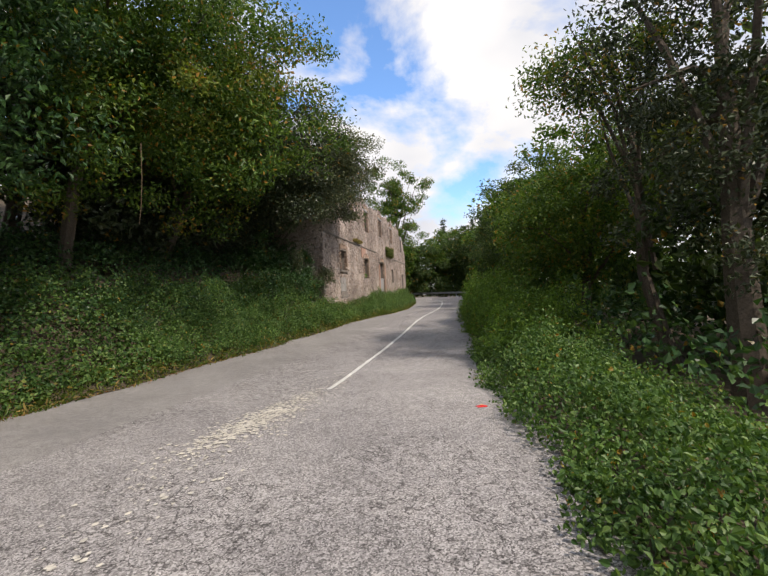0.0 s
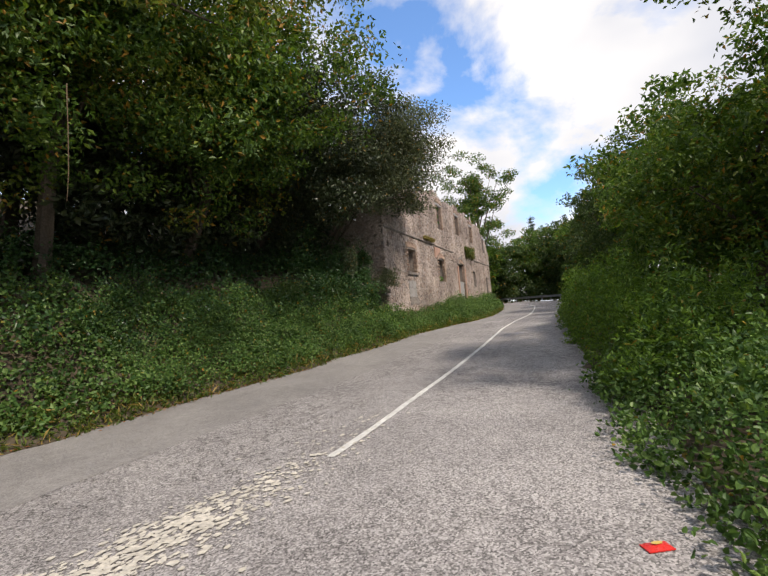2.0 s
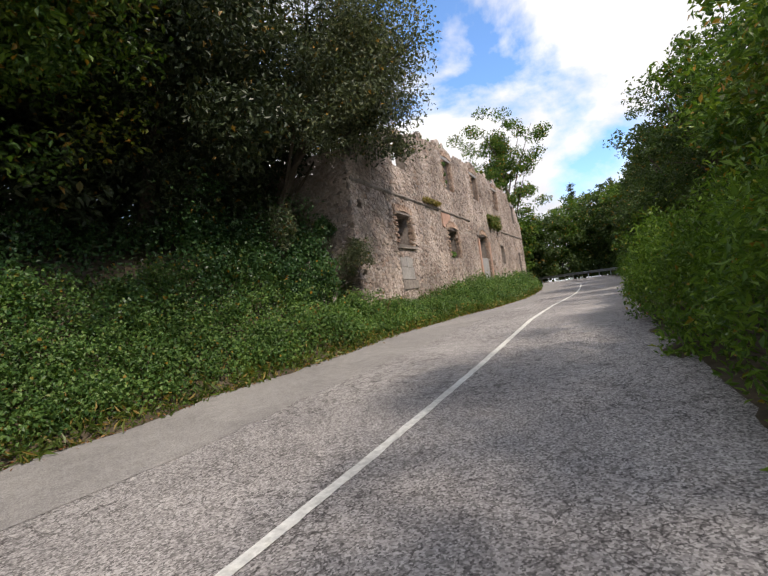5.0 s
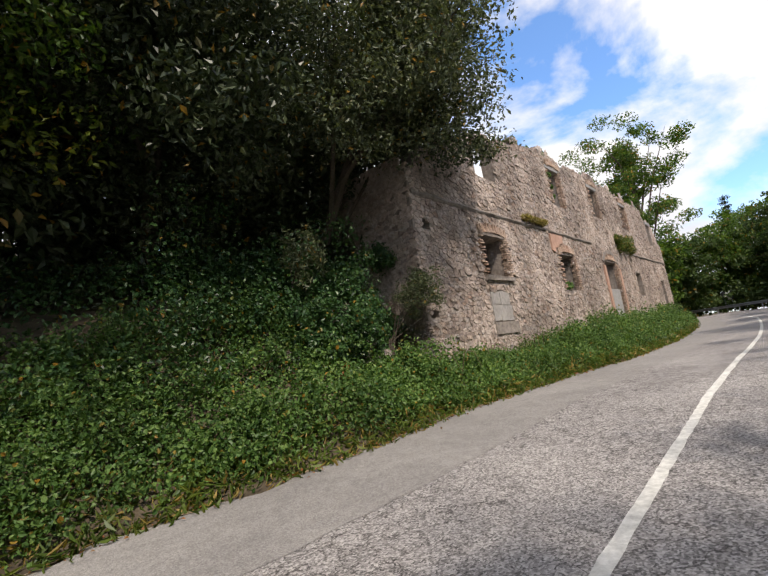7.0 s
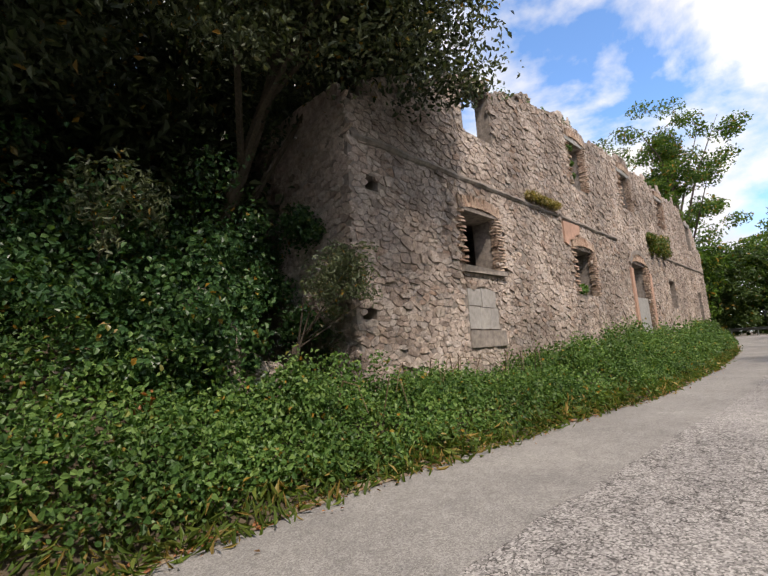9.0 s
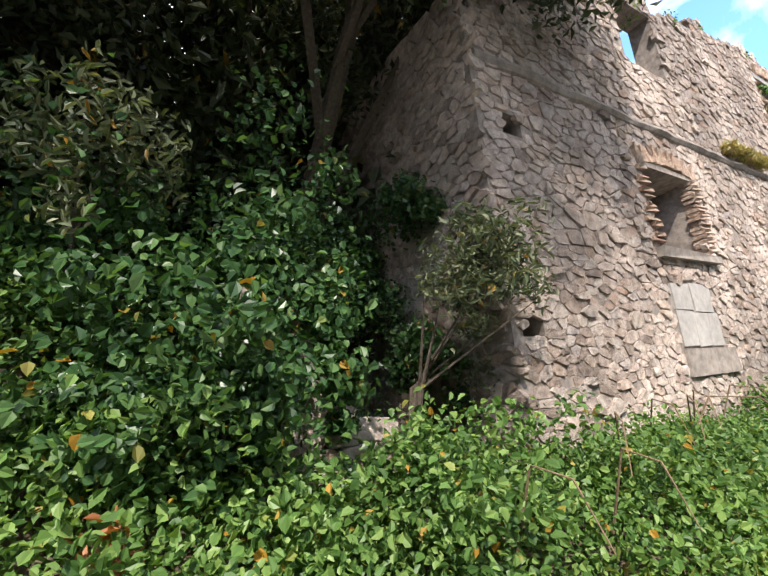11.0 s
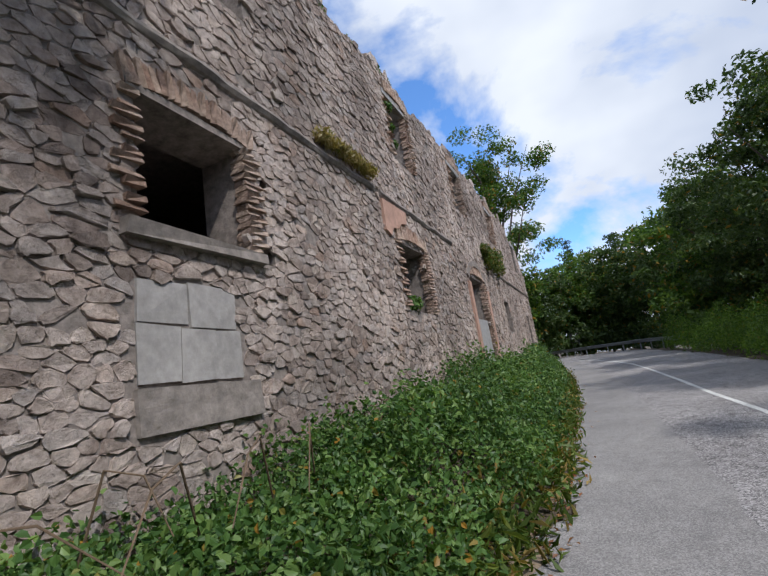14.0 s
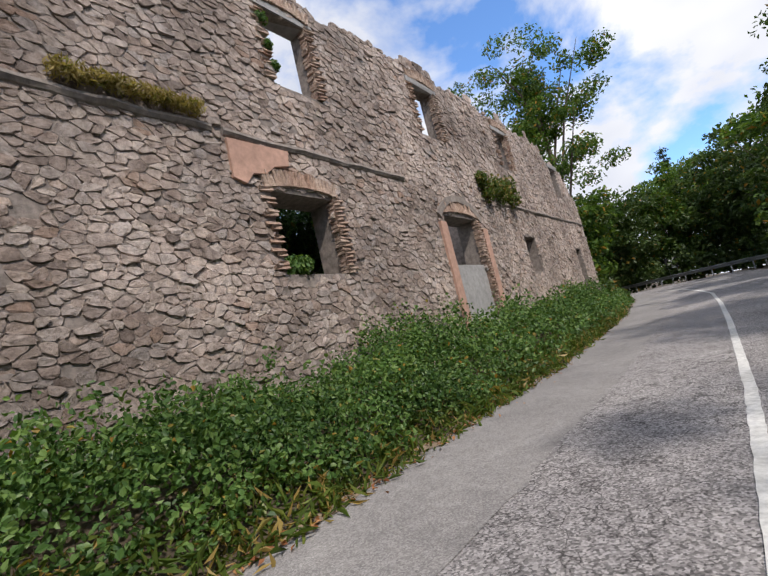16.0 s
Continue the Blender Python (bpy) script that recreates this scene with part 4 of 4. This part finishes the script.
# ---- small things ----
def cane(name, pts, label):
    bm = bmesh.new()
    tube(bm, pts, [0.009, 0.007, 0.006, 0.003], 5)
    ob = part(name, bm, M_STEM)
    tagged(ob, label, "stem")


for k in range(14):
    y = random.uniform(-2.3, 5)
    x = random.uniform(0.3, 1.0)
    z = float(ground_z(np.array(x), np.array(y))) + 0.2
    a = random.uniform(-0.9, 0.9)
    cane("bramble_cane", [(x, y, z), (x + 0.2, y + a * 0.4, z + 0.5), (x + 0.45, y + a * 0.9, z + 0.45), (x + 0.6, y + a * 1.3, z + 0.15)], "thin arching brown bramble cane above the leaves")
cane("hanging_twig", [(1.0, -15.0, 4.6), (1.02, -15.02, 3.8), (0.96, -15.0, 3.2), (0.9, -15.0, 2.8)], "bare pale twig hanging below the canopy")

packet = tagged(new("wrapper"), "crushed red wrapper lying on the asphalt", "litter")
packet.matrix_basis = pose(8.08, -16.09, float(road_z(-16.09)) + 0.004, 0, 0, 28)
bm = bmesh.new()
bmesh.ops.create_grid(bm, x_segments=10, y_segments=6, size=1)
for v in bm.verts:
    v.co = Vector((v.co.x * 0.085, v.co.y * 0.05, 0.018 * (1 - v.co.x ** 2) * (1 - v.co.y ** 2) + 0.006 * noise.noise(v.co * 3) + 0.007))
bmesh.ops.extrude_face_region(bm, geom=bm.faces[:])
for v in bm.verts[-77:]:
    v.co.z = 0.0
part("body", bm, M_RED, packet)
bm = bmesh.new()
bmesh.ops.create_circle(bm, cap_ends=True, segments=20, radius=0.03, matrix=pose(0, 0, 0.031) @ Matrix.Diagonal((1.2, 0.6, 1, 1)))
part("emblem", bm, M_GOLD, packet, "pale gold oval print")

# Flaked road paint and exposed aggregate.
fv, fq = [], []
for k in range(1500):
    y = -17.0 + rng.normal(0, 0.85)
    x = float(x_line(y)) - 0.40 + rng.normal(0, 0.2) + 0.12 * (y + 17)
    if rng.uniform() < 0.2:
        y = rng.uniform(-21, -13)
        x = float(x_line(y)) + rng.normal(-0.1, 0.28)
    s = rng.uniform(0.008, 0.04)
    a0 = rng.uniform(0, 6.28)
    i = len(fv)
    for j in range(5):
        r = s * rng.uniform(0.5, 1.0)
        fv.append((x + math.cos(a0 + j * 1.257) * r, y + 1.4 * math.sin(a0 + j * 1.257) * r, float(road_z(y)) + 0.012))
    fq.append([i, i + 1, i + 2, i + 3, i + 4])
tagged(big_mesh("paint_flakes", np.array(fv), np.array(fq), M_CHIP), "flaked pale paint and aggregate on the road", "road marking", kind="stuff")

# Guard rail round the bend.
rail_pts = [(8.0, 34.5), (7.2, 39), (6.0, 42.5), (3.6, 45.5), (0, 47.5), (-4, 48.6), (-9, 49.4)]
fence = tagged(new("guard_rail"), "grey steel guard rail round the outer bend", "guard rail")
prof = [(0.02, 0.45), (0.05, 0.50), (-0.02, 0.56), (-0.02, 0.60), (0.05, 0.66), (0.02, 0.72)]
bm = bmesh.new()
rings = []
dense = []
for a, b in zip(rail_pts, rail_pts[1:]):
    for k in range(4):
        dense.append((a[0] + (b[0] - a[0]) * k / 4, a[1] + (b[1] - a[1]) * k / 4))
dense.append(rail_pts[-1])
for k, (x, y) in enumerate(dense):
    a, b = dense[max(k - 1, 0)], dense[min(k + 1, len(dense) - 1)]
    t = Vector((b[0] - a[0], b[1] - a[1], 0)).normalized()
    nrm = Vector((-t.y, t.x, 0))
    z = float(road_z(y))
    rings.append([bm.verts.new((x + nrm.x * p, y + nrm.y * p, z + h)) for p, h in prof])
for a, b in zip(rings, rings[1:]):
    for j in range(len(prof) - 1):
        bm.faces.new((a[j], b[j], b[j + 1], a[j + 1]))
bmesh.ops.solidify(bm, geom=bm.faces[:], thickness=0.012)
part("rail", bm, M_STEEL, fence)
for x, y in dense[::2]:
    bm = bmesh.new()
    z = float(min(road_z(y), ground_z(np.array(x), np.array(y))))
    box(bm, x + 0.02, x + 0.10, y + 0.02, y + 0.14, z - 0.2, float(road_z(y)) + 0.72)
    part("post", bm, M_STEEL, fence)

# Chevron sign.
board = tagged(new("chevron_sign"), "black road sign with a white chevron arrow", "road sign")
board.matrix_basis = pose(1.0, 49.0, float(ground_z(np.array(1.0), np.array(49.0))) + 0.35, 0, 0, 4)
bm = bmesh.new()
box(bm, -0.45, 0.45, -0.02, 0.02, 1.0, 1.9)
part("plate", bm, M_BLACK, board)
bm = bmesh.new()
vs = [bm.verts.new((x, -0.026, z)) for x, z in ((0.28, 1.88), (-0.02, 1.88), (-0.34, 1.45), (-0.02, 1.02), (0.28, 1.02), (0.0, 1.45))]
bm.faces.new(vs)
part("chevron", bm, M_WHITE, board)
for x in (-0.3, 0.3):
    bm = bmesh.new()
    tube(bm, [(x, 0.05, -0.9), (x, 0.05, 1.9)], [0.03, 0.03], 8)
    part("post", bm, M_STEEL, board)

# Dirt track beside the road.
tv, tq = [], []
ty = np.arange(-40, 0, 0.5)
for y in ty:
    for x in (10.3, 11.0, 11.7):
        tv.append((x + 0.2 * math.sin(y * 0.3) - 0.25 * (y + 18) * 0.1, y, 0))
tv = np.array(tv)
tv[:, 2] = ground_z(tv[:, 0], tv[:, 1]) + 0.05
for i in range(len(ty) - 1):
    for j in range(2):
        k = i * 3 + j
        tq.append((k, k + 1, k + 4, k + 3))
tagged(big_mesh("dirt_track", tv, np.array(tq), M_DIRT), "pale dirt track below the road edge", "track", kind="structure")

# ---- wall stones by the house corner ----
for v in near:
    link_mesh("stone", v, stone_faces(len(v) // 2), M_STONE_PIECE, house)
